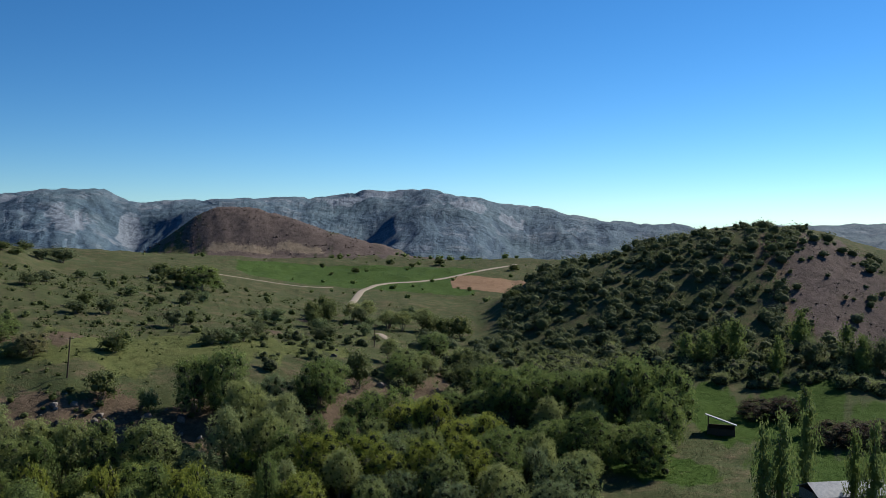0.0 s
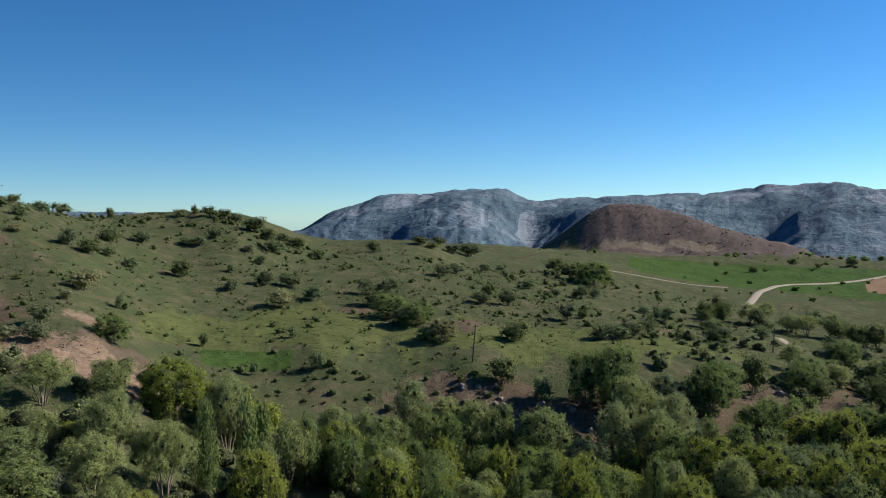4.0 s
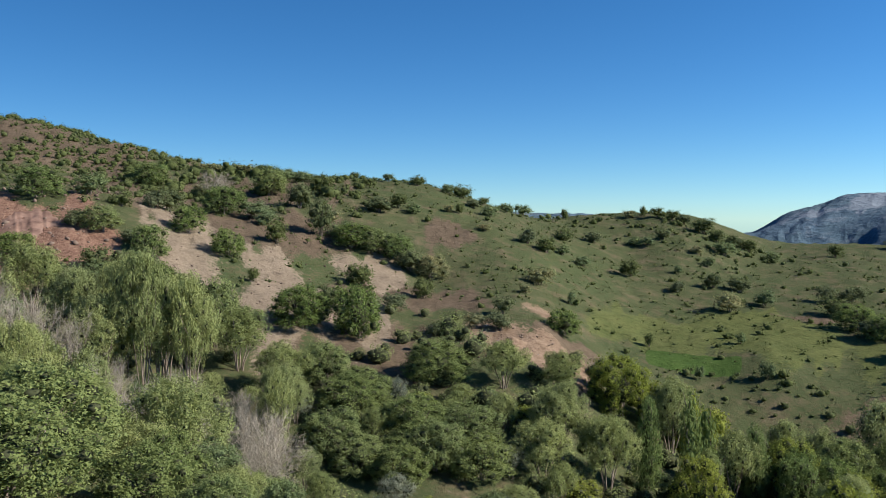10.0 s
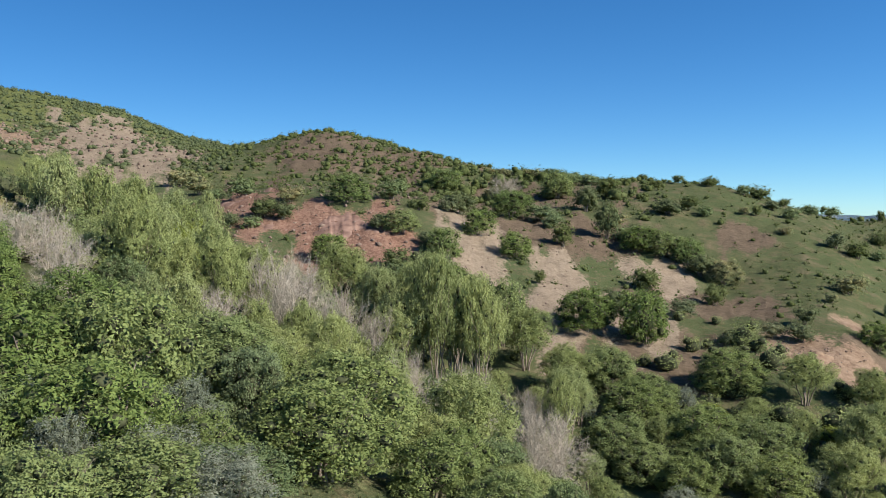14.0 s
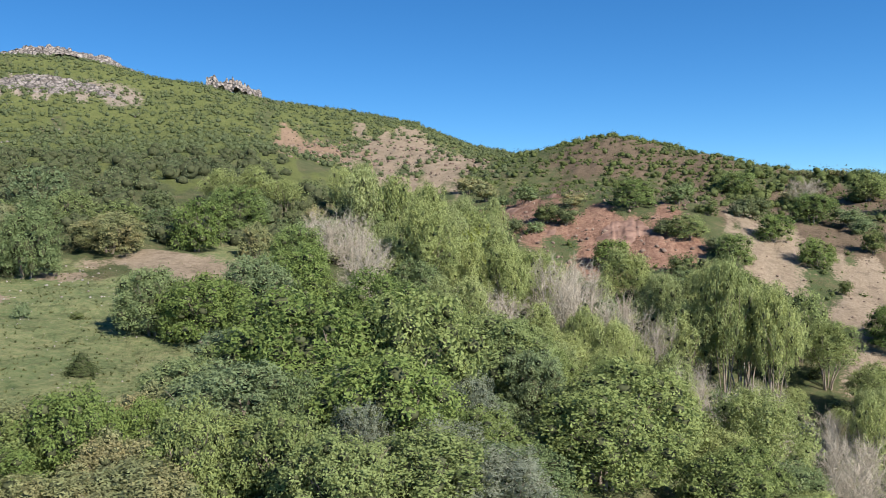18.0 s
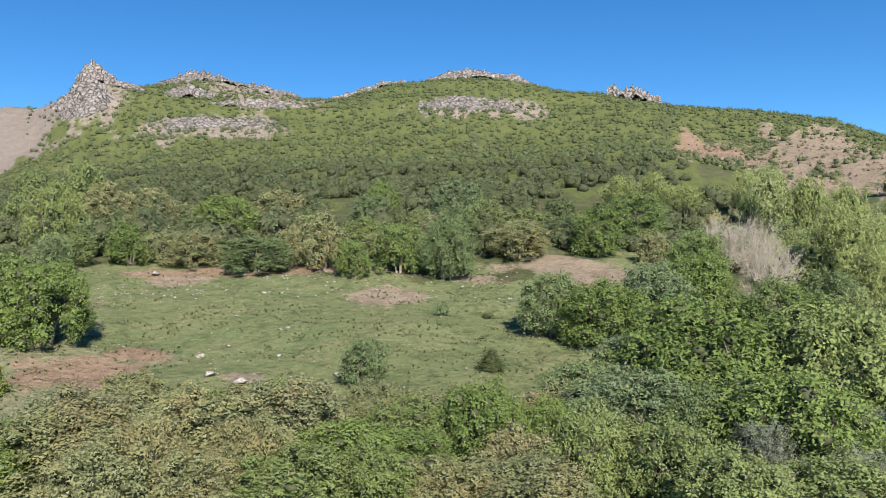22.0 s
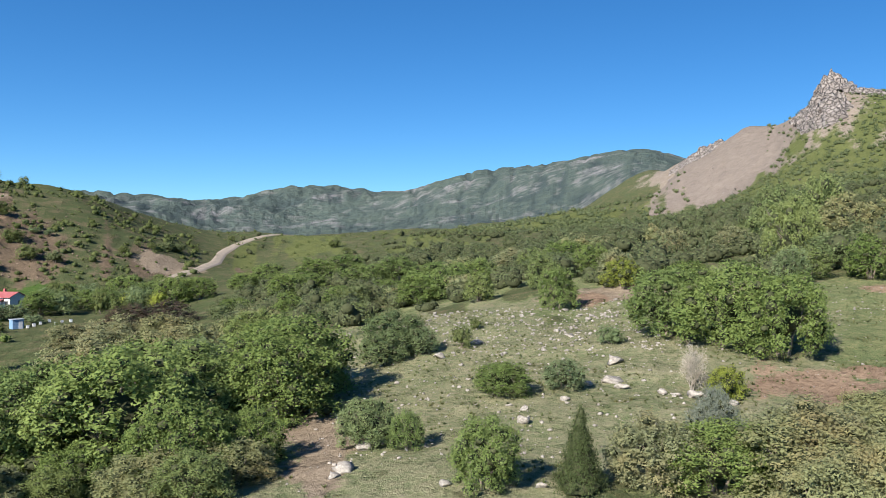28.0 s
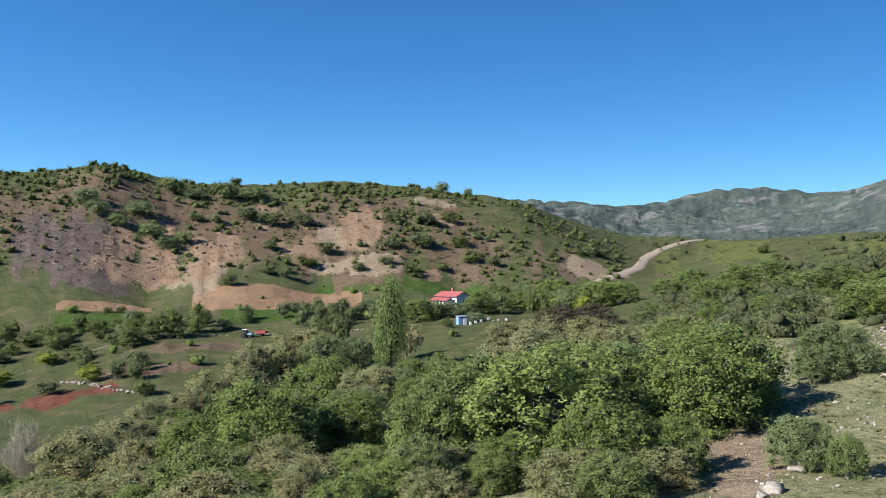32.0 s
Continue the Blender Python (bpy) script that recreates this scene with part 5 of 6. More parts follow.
# stream meadows
for row in [
    (6.1, 340, 9.1, 7.7), (5.1, 346, 8.3, 7.9), (2.7, 330, 9.0, 7.4), (3.7, 330, 9.0, 6.9), (1.3, 337, 11.3, 9.0),
]:
    plant("willow", *row)
# stream meadows
for row in [
    (0.7, 182, 8.3, 13.7), (2.6, 183, 8.3, 11.6), (-3.2, 172, 8.7, 11.7), (-1.2, 174, 8.7, 11.1), (5.5, 154, 11.8, 11.6), (3.6, 150, 8.3, 9.7), (-1.6, 150, 9.6, 12.1), (1.0, 152, 9.6, 10.7),
]:
    plant("yellow", *row)
# slope and house valley
for row in [
    (144.6, 139, 9.0, 11.5), (143.0, 174, 9.0, 12.5), (145.6, 173, 9.0, 11.3),
]:
    plant("hazel", *row)
# slope and house valley
for row in [
    (184.8, 200, 11.4, 6.0), (187.1, 199, 11.4, 6.0),
]:
    plant("thorn", *row)


# ---- thickets too dense to count ----
def templates(n, leaves, size, core, lobes):
    rng = np.random.default_rng(23)
    return [crown_arrays(rng, scrub_lobes(rng, lobes), leaves, size, core, 0.80, 1 + lobes // 4, 3) for i in range(n)]


BARREN = [s for key in ("scree", "red", "pale", "rust", "tilled", "crop", "clay", "bare") for s in PATCHES[key]]


def thicket(name, label, spans, mat, leaves, size, core, seed, gap=0.0, lobes=6, inside=None):
    """Scrub scattered over spans (bearing from, to, distance from, to, how many, least and most width), as one piece of stuff."""
    rng = np.random.default_rng(seed)
    kinds = templates(7, leaves, size, core, lobes)
    vs, ts, tones, inner, at = [], [], [], [], 0
    for b0, b1, d0, d1, n, w0, w1 in spans:
        b = rng.uniform(b0, b1, n * 3)
        d = np.sqrt(rng.uniform(d0 ** 2, d1 ** 2, n * 3))
        x, y = polar(b, d)
        clump = vnoise(x / 28, y / 28, seed) * 0.6 + vnoise(x / 9, y / 9, seed + 3) * 0.5
        ok = np.nonzero(clump > gap - 0.35 + rng.uniform(-0.3, 0.3, len(x)))[0][:n]
        x, y = x[ok], y[ok]
        grown = patch_cover(x, y, BARREN) < rng.uniform(0.15, 1.12, len(x))
        x, y = x[grown], y[grown]
        z = land(x, y)
        for i in range(len(x)):
            v, t, outer, sprig = kinds[int(rng.integers(len(kinds)))]
            w = w0 + (w1 - w0) * rng.uniform(0, 1) ** 1.9
            a = rng.uniform(0, 6.28)
            c, s = math.cos(a) * w, math.sin(a) * w
            vs.append(np.stack([x[i] + v[:, 0] * c - v[:, 1] * s, y[i] + v[:, 0] * s + v[:, 1] * c, z[i] - 0.1 * w + v[:, 2] * w * rng.uniform(0.65, 0.95)], 1))
            ts.append(t + at)
            inner.append(np.arange(len(t)) >= outer)
            tones.append(np.full(len(v), rng.uniform(0, 1)))
            at += len(v)
    me = mesh_from(name, np.concatenate(vs), None, np.concatenate(ts))
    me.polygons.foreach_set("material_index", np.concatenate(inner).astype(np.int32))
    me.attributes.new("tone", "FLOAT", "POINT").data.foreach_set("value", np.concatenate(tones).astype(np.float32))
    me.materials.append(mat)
    # core faces: the painted crown shade where given, else the leaf colour
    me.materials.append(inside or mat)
    return tagged(new(name, me), label, "scrub", kind="stuff")


# stands of trees and bushes: bearings, distances, how many, widths, heights, kinds
# open spots between the trees: bearing, distance, half spans
CLEARINGS = [(88.4, 52, 2.6, 9), (99.6, 118, 2.2, 12), (181, 82, 1.8, 12), (67.5, 165, 3.5, 20)]


def open_spot(b, d):
    return any(((b - b0) / hb) ** 2 + ((d - d0) / hd) ** 2 < 1 for b0, d0, hb, hd in CLEARINGS)


def stand(b0, b1, d0, d1, n, w0, w1, h0, h1, kinds, clear=0.55):
    placed = 0
    for _ in range(n * 6):
        b, d = GROW.uniform(b0, b1), math.sqrt(GROW.uniform(d0 * d0, d1 * d1))
        x, y = polar(b, d)
        w = GROW.uniform(w0, w1)
        if not open_spot(b, d) and all((x - u) ** 2 + (y - v) ** 2 > (clear * 0.5 * (w + r)) ** 2 for u, v, r in STANDING):
            plant(kinds[int(GROW.integers(len(kinds)))], b, d, w, GROW.uniform(h0, h1))
            placed += 1
        if placed == n:
            break


stand(112, 144, 36, 50, 34, 3.5, 6.0, 3.0, 4.6, ["olive", "olive", "hazel"])
stand(86, 112, 36, 60, 26, 4.0, 7.0, 3.6, 5.6, ["hazel", "teal", "hazel", "silver"])
stand(66, 88, 48, 90, 26, 4.0, 7.5, 4.0, 6.5, ["hazel", "willow", "hazel", "teal"])
stand(66, 100, 84, 150, 5, 5.0, 8.0, 7.0, 10.0, ["bare"])
stand(72, 100, 90, 170, 44, 4.0, 8.0, 4.5, 9.0, ["hazel", "willow", "willow", "teal"])
stand(40, 72, 95, 140, 46, 3.5, 6.5, 3.2, 6.2, ["willow", "silver", "yellow", "willow", "teal", "willow"])
stand(6, 42, 128, 168, 62, 5.0, 9.0, 7.0, 12.0, ["yellow", "willow", "yellow", "poplar", "oak"])
stand(-11, 6, 130, 176, 22, 5.0, 9.0, 6.0, 10.0, ["hazel", "teal", "willow"])
stand(-14, 4, 180, 250, 30, 6.0, 11.0, 5.0, 9.0, ["hazel", "oak", "willow"])
stand(176, 216, 62, 150, 46, 4.0, 8.5, 3.4, 6.0, ["oak", "olive", "hazel", "teal"])
stand(98, 146, 118, 170, 40, 4.5, 8.0, 3.8, 6.5, ["hazel", "teal", "olive", "hazel"])
stand(146, 182, 122, 200, 36, 4.0, 8.0, 3.4, 6.0, ["hazel", "oak", "olive"])
stand(87, 101, 120, 190, 26, 6.0, 10.0, 9.0, 14.0, ["willow", "yellow", "willow", "hazel", "willow"])
stand(66, 88, 95, 125, 14, 5.0, 8.0, 8.0, 11.0, ["willow", "bare"])
stand(-28, -16, 282, 306, 14, 5, 9, 9, 15, ["poplar", "hazel"])
stand(208, 223, 246, 262, 26, 3.0, 6.0, 3.0, 6.0, ["oak", "teal", "poplar"])
stand(214, 224, 192, 240, 15, 3.0, 6.0, 3.0, 5.0, ["hazel", "yellow", "hazel"])
stand(195, 206, 236, 262, 22, 3.5, 6.0, 4.0, 6.5, ["hazel", "teal"])
stand(183, 192, 232, 300, 26, 4.0, 7.0, 4.0, 7.0, ["oak", "yellow", "teal"])
stand(204, 224, 56, 120, 34, 4.0, 8.0, 3.5, 6.0, ["hazel", "olive", "olive"])
stand(181, 214, 44, 66, 30, 3.5, 5.5, 2.6, 4.2, ["oak", "hazel", "olive"], 0.45)


thicket("hill_scrub", "low dark oak scrub in clumps over a rounded hill", [(-28, -4, 285, 440, 1150, 2.6, 8.0), (-10, 2, 250, 330, 90, 4, 8)], M_SLOPE, 120, 0.105, 1, 41, -0.25)
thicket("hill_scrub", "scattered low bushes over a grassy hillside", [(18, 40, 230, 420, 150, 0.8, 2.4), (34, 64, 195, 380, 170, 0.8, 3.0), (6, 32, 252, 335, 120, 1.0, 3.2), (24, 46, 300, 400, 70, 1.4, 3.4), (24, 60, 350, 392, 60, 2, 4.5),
        (6, 22, 260, 420, 110, 1.2, 4.5), (60, 84, 240, 440, 420, 1.3, 4.5), (62, 76, 285, 350, 90, 4, 8), (74, 92, 290, 460, 620, 1.6, 4.2), (20, 46, 190, 300, 60, 0.6, 1.6), (10, 43, 178, 200, 110, 0.8, 3.2)], M_SCRUB_SHADED, 120, 0.105, 1, 43, 0.15)
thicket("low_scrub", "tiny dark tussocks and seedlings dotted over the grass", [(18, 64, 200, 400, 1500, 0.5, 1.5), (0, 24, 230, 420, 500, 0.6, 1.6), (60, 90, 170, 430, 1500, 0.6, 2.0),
        (183, 224, 320, 440, 900, 0.6, 1.8), (164, 186, 380, 560, 250, 0.8, 2.5)], M_SCRUB_SHADED, 16, 0.34, 1, 45, -0.3, 2)
thicket("slope_scrub", "even cover of low bright green bushes on the mountain slope", [(89, 160, 330, 600, 6600, 1.4, 4.6), (89, 146, 590, 900, 5600, 1.8, 4.8), (84, 100, 430, 700, 350, 2.5, 5),
        (150, 166, 420, 780, 500, 3, 6)], M_SLOPE, 45, 0.16, 1, 47, -0.6, 3)
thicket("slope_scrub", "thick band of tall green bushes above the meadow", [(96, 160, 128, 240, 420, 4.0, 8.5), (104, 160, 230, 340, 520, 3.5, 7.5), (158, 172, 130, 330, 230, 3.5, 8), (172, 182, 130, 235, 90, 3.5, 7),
        (158, 170, 320, 520, 110, 3, 6), (170, 181, 330, 520, 16, 3, 5)], M_SLOPE, 330, 0.07, 1, 53, -0.2, 9, M_CROWN_SHADE)
thicket("hill_scrub", "scrub clinging to an eroded brown bank", [(183, 224, 325, 450, 1350, 1.4, 4.6), (196, 224, 390, 436, 150, 2.5, 5), (186, 206, 434, 446, 24, 2.5, 4.5)], M_SCRUB_SHADED, 120, 0.105, 1, 59, 0.1)
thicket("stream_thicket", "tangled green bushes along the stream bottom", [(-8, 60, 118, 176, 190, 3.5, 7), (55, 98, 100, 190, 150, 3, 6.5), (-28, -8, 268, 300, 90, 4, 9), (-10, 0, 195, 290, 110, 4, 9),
        (-2, 12, 180, 300, 60, 3, 6)], M_WILLOW, 620, 0.055, 1, 61, -0.1, 9, M_CROWN_SHADE)
thicket("field_bushes", "small dark bushes dotted over the valley fields", [(188, 224, 200, 320, 70, 1.5, 5), (-8, 20, 450, 900, 70, 2, 6), (-6, 8, 840, 900, 60, 4, 9)], M_OAK, 110, 0.11, 1, 67, 0.2)


# ---- rocks ----
def rock_arrays(rng, level, rough=0.35):
    v, t = ICO[level]
    v = v.copy()
    for k in range(9):
        n = rng.normal(size=3)
        n /= np.linalg.norm(n)
        cut = rng.uniform(0.42, 0.8)
        over = np.maximum(v @ n - cut, 0)
        v -= over[:, None] * n
    f = 3.1
    v *= 1 + rough * 0.5 * (fbm(v[:, 0] * f + v[:, 2] * 2.1, v[:, 1] * f - v[:, 2] * 1.7, 3, int(rng.integers(99))))[:, None]
    return v, t


def rock_mesh(rng, level, rough=0.35, mat=None, smooth=False):
    v, t = rock_arrays(rng, level, rough)
    me = mesh_from("stone", v, None, t, smooth)
    me.materials.append(mat or M_STONE)
    return me


ROCKS = np.random.default_rng(31)
STONES = [rock_mesh(ROCKS, 2, 0.75) for i in range(8)]


def stone(bearing, dist, size, flat=0.55):
    x, y = polar(bearing, dist)
    z = float(land(np.array([x]), np.array([y]))[0])
    ob = new("boulder" if size > 0.9 else "stone", STONES[int(ROCKS.integers(8))])
    w = size * ROCKS.uniform(0.8, 1.2)
    ob.matrix_basis = Matrix.LocRotScale((x, y, z + size * flat * 0.18), Euler((ROCKS.uniform(-0.3, 0.3), ROCKS.uniform(-0.3, 0.3), ROCKS.uniform(0, 6.28))),
                                         (size * 0.45, w * 0.36, size * flat * 0.42))
    tagged(ob, "large pale limestone boulder lying in the grass" if size > 0.9 else "pale grey limestone lying in the grass", "rock", "stones on the meadow")


for row in [
    (173.6, 47.2, 1.49), (174.3, 46.5, 0.98), (161.6, 55.6, 1.48), (155.6, 68.6, 2.30), (155.1, 65.9, 1.57), (150.4, 63.7, 2.00), (149.4, 64.7, 1.63),
    (152.5, 64.5, 1.17), (151.6, 64.1, 1.08), (172.2, 52.8, 1.25), (166.9, 42.6, 0.89), (155.5, 75.5, 2.11), (164.6, 86.2, 1.33), (167.1, 80.0, 1.57),
    (158.8, 62.5, 0.87), (157.1, 66.7, 1.03), (161.4, 59.1, 0.91), (158.4, 87.3, 1.34), (170.1, 72.0, 0.70), (173.2, 104.9, 1.17), (148.0, 63.3, 1.15),
    (160.3, 42.3, 0.89), (181.3, 45.9, 0.96), (146.3, 52.7, 0.52), (133.4, 63.5, 1.33), (135.4, 66.1, 1.20), (135.9, 74.3, 1.04), (134.1, 77.1, 0.54),
    (131.8, 101.0, 0.92), (126.9, 65.8, 1.10)
]:
    stone(*row)
for row in [
    (110.5, 70.8, 1.29), (130.8, 81.3, 0.74), (130.3, 82.1, 0.57), (130.9, 72.7, 0.61), (124.4, 104.1, 0.80), (138.7, 115.9, 1.62), (134.3, 119.9, 2.01),
    (126.1, 154.5, 2.81), (130.9, 148.0, 2.28), (135.8, 168.8, 2.36), (112.5, 43.9, 1.23), (101.2, 97.5, 1.50), (138.9, 68.0, 0.48), (146.1, 53.1, 0.59),
    (88.8, 46.0, 0.64)
]:
    stone(*row)
for b0, b1, d0, d1, n, s0, s1 in [(150, 174, 50, 112, 120, 0.25, 0.8), (112, 150, 56, 118, 70, 0.2, 0.55), (116, 140, 104, 120, 34, 0.3, 0.9), (150, 168, 92, 116, 40, 0.4, 1.1)]:
    for i in range(n):
        stone(ROCKS.uniform(b0, b1), math.sqrt(ROCKS.uniform(d0 ** 2, d1 ** 2)), s0 + (s1 - s0) * ROCKS.uniform(0, 1) ** 2.5)


def rubble(name, label, spans, mat, seed, squat=0.6):
    """Loose stones beyond counting: bearings, distances, how many, sizes."""
    rng = np.random.default_rng(seed)
    kinds = [rock_arrays(rng, 1, 0.5) for i in range(6)]
    vs, ts, at = [], [], 0
    for b0, b1, d0, d1, n, s0, s1 in spans:
        f = rng.uniform(0, 1, n)
        b, d = b0 + (b1 - b0) * f + rng.normal(size=n) * 0.12, d0 + (d1 - d0) * (f if s0 < 0 else rng.uniform(0, 1, n))
        x, y = polar(b, d)
        z = land(x, y)
        for i in range(n):
            v, t = kinds[int(rng.integers(6))]
            s = abs(s0) + (s1 - abs(s0)) * rng.uniform(0, 1) ** 2
            a = rng.uniform(0, 6.28)
            c, q = math.cos(a) * s * 0.5, math.sin(a) * s * 0.5
            vs.append(np.stack([x[i] + v[:, 0] * c - v[:, 1] * q * 0.8, y[i] + v[:, 0] * q + v[:, 1] * c * 0.8, z[i] + s * 0.12 + v[:, 2] * s * 0.5 * squat], 1))
            ts.append(t + at)
            at += len(v)
    me = mesh_from(name, np.concatenate(vs), None, np.concatenate(ts))
    me.materials.append(mat)
    return tagged(new(name, me), label, "rocks", kind="stuff")


def tufts(spans, seed):
    """Grass tussocks and low weeds: a few bent blades each."""
    rng = np.random.default_rng(seed)
    vs, at = [], 0
    for b0, b1, d0, d1, n, s0, s1 in spans:
        b, d = rng.uniform(b0, b1, n), np.sqrt(rng.uniform(d0 ** 2, d1 ** 2, n))
        x, y = polar(b, d)
        ok = vnoise(x / 7, y / 7, seed) + 0.6 * vnoise(x / 2.2, y / 2.2, seed + 1) > rng.uniform(-0.6, 0.7, n)
        x, y = x[ok], y[ok]
        z = land(x, y)
        s = rng.uniform(s0, s1, len(x))
        for k in range(7):
            a = rng.uniform(0, 6.28, len(x))
            lean = rng.uniform(0.2, 0.9, len(x))
            c, q = np.cos(a), np.sin(a)
            w = s * 0.22
            base = np.stack([x, y, z - 0.02], 1)
            side = np.stack([-q * w, c * w, 0 * w], 1)
            tip = base + np.stack([c * s * lean, q * s * lean, s * rng.uniform(0.35, 0.8, len(x))], 1)
            vs.append(np.stack([base - side, base + side, tip], 1).reshape(-1, 3))
    v = np.concatenate(vs)
    me = mesh_from("grass_tufts", v, None, np.arange(len(v)).reshape(-1, 3))
    me.materials.append(M_GRASS)
    tagged(new("grass_tufts", me), "green grass tussocks and low weeds over the meadow", "grass", kind="stuff")


tufts([(98, 184, 42, 120, 16000, 0.12, 0.38), (60, 98, 45, 90, 2500, 0.15, 0.4), (184, 210, 42, 110, 2500, 0.15, 0.4)], 87)
rubble("loose_stones", "small pale stones strewn over the meadow", [(148, 176, 48, 116, 1600, 0.08, 0.46), (152, 168, 80, 112, 700, 0.12, 0.65), (114, 142, 98, 120, 420, 0.10, 0.5), (110, 150, 56, 120, 700, 0.08, 0.28), (176, 186, 44, 90, 160, 0.08, 0.3)], M_STONE, 71)
rubble("rubble_wall", "low tumbled wall of pale field stones", [(219, 217.4, 205, 196, 60, -0.4, 1.1), (217.4, 214.8, 196, 181, 120, -0.4, 1.2), (214, 206, 244, 238, 90, -0.4, 1.3),
        (222, 212, 220, 250, 90, -0.4, 1.0), (205, 200, 238, 232, 60, -0.4, 1.2)], M_STONE, 73)
rubble("rock_bands", "broken pale rocks showing through slope scrub",
       [(114, 122, 590, 660, 160, 0.6, 2.4), (112, 124, 835, 872, 120, 0.8, 3), (131, 138.5, 530, 600, 160, 0.6, 2.2), (128.8, 133.5, 820, 960, 150, 0.8, 3.4), (103, 110, 760, 790, 40, 0.8, 2.6),
        (139.5, 144, 620, 745, 150, 0.8, 3), (134, 139, 860, 970, 130, 0.8, 3.4), (105, 160, 360, 720, 260, 0.6, 2.4)], M_CRAG, 79, 0.8)
rubble("red_scree", "reddish broken rock strewn down eroded banks", [(189, 224, 326, 405, 900, 0.3, 1.3), (208, 224, 318, 380, 500, 0.3, 1.5), (76, 93, 180, 268, 420, 0.4, 1.7), (90, 104, 330, 560, 500, 0.8, 3.2),
        (62, 74, 165, 245, 350, 0.2, 0.8), (46, 57, 156, 178, 160, 0.2, 0.8), (-28, -20, 330, 420, 260, 0.3, 1.3), (4, 20, 858, 950, 450, 0.8, 3.0)], M_REDROCK, 85, 0.7)
rubble("bank_rocks", "dark broken rocks on the stream bank", [(8, 26, 184, 200, 60, 0.8, 3.2), (-4, 8, 200, 250, 40, 0.8, 3), (46, 56, 158, 172, 30, 0.3, 1.0)], M_CRAG, 83, 0.8)


def outcrop(bearing, dist, half_width, half_depth, height, label, seed, lean=0.0, mat=None):
    """Broken rock faces that stand out of the slope, cleft by ribs that run down it."""
    n, k = 64, 44
    u, v = np.meshgrid(np.linspace(-1, 1, n), np.linspace(-1, 1, k), indexing="ij")
    u, v = u.ravel(), v.ravel()
    a = radians(bearing)
    across, away = u * half_width + lean * v * half_depth, v * half_depth
    x0, y0 = polar(bearing, dist)
    x, y = x0 + math.cos(a) * across - math.sin(a) * away, y0 + math.sin(a) * across + math.cos(a) * away
    edge = np.sqrt(u ** 2 + v ** 2) + 0.35 * fbm(x / 14, y / 14, 3, seed)
    body = np.clip(1.15 - edge, 0, 1) ** 0.6
    rib = 1 - np.abs(fbm(across / 9 + 0.4 * fbm(x / 12, y / 12, 2, seed + 5), away / 34, 3, seed + 1))
    ledge = np.floor((fbm(x / 16, y / 16, 3, seed + 2) + 1.2) * 3) / 6
    rise = height * body * (0.35 + 0.3 * rib ** 2 + 0.4 * ledge + 0.25 * fbm(x / 3.5, y / 3.5, 2, seed + 3))
    z = land(x, y) - 1.2 + rise
    i, j = np.meshgrid(np.arange(n - 1), np.arange(k - 1), indexing="ij")
    q = np.stack([i * k + j, (i + 1) * k + j, (i + 1) * k + j + 1, i * k + j + 1], -1).reshape(-1, 4)
    z0 = float(z.mean())
    me = mesh_from("rock_outcrop", np.stack([x - x0, y - y0, z - z0], 1), q)
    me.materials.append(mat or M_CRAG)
    ob = new("rock_outcrop", me)
    ob.matrix_basis = Matrix.Translation((x0, y0, z0))
    tagged(ob, label, "rock", "outcrops on the mountain")


outcrop(107.3, 792, 24, 22, 17, "pinkish limestone outcrop on the mountain shoulder", 201)
outcrop(142.1, 752, 16, 26, 15, "tall pinkish limestone spire above the scree slope", 211)
outcrop(142.9, 690, 17, 62, 11, "limestone rib running down beside the scree", 221, -0.12)
outcrop(140.3, 735, 14, 22, 6, "small grey limestone ribs beside the spire", 231)
outcrop(136.3, 940, 38, 62, 13, "broad pale cliff face near the crest", 241)
outcrop(132.0, 880, 40, 46, 8, "pale rock band slanting below the crest", 251, 0.5)
outcrop(136.5, 705, 19, 30, 9, "tall pale cliff face beside the spire", 311)
outcrop(132.4, 660, 36, 16, 9, "pale rock rib slanting below the crest", 321, 0.8)
outcrop(133.6, 560, 30, 9, 4, "thin broken ledge across the slope", 331, 0.6)
outcrop(135.0, 572, 42, 24, 5, "low broken rock band on the slope", 261)
outcrop(117.9, 612, 40, 26, 5, "patch of broken pale rock among scrub", 271)
outcrop(117.4, 858, 62, 26, 12, "low broken rock crown on the summit", 281)
outcrop(125.5, 872, 46, 18, 8, "thin line of broken rock along the crest", 291)
outcrop(51.0, 167, 8, 4, 1.7, "crumbling orange earth scarp above the stream", 341, 0.0, M_ORANGE)
outcrop(47.9, 172, 5, 4, 1.5, "crumbling orange earth scarp above the stream", 351, 0.0, M_ORANGE)
outcrop(81.6, 206, 11, 16, 2.2, "ribbed red earth face below the hilltop", 361, 0.0, M_REDCLAY)
outcrop(85.6, 222, 8, 14, 1.8, "ribbed red earth face below the hilltop", 371, 0.2, M_REDCLAY)
outcrop(89.6, 250, 15, 16, 2.0, "ribbed red earth face below the hilltop", 381, 0.3, M_REDCLAY)
outcrop(149.6, 1048, 44, 34, 10, "rocky grey knob behind the scree slope", 301)


# ---- buildings, poles and farm gear ----
def box(bm, x0, x1, y0, y1, z0, z1):
    v = [bm.verts.new(p) for p in ((x0, y0, z0), (x1, y0, z0), (x1, y1, z0), (x0, y1, z0), (x0, y0, z1), (x1, y0, z1), (x1, y1, z1), (x0, y1, z1))]
    for f in ((3, 2, 1, 0), (4, 5, 6, 7), (0, 1, 5, 4), (1, 2, 6, 5), (2, 3, 7, 6), (3, 0, 4, 7)):
        bm.faces.new([v[i] for i in f])


def solid(bm, verts, faces):
    v = [bm.verts.new(p) for p in verts]
    for f in faces:
        bm.faces.new([v[i] for i in f])


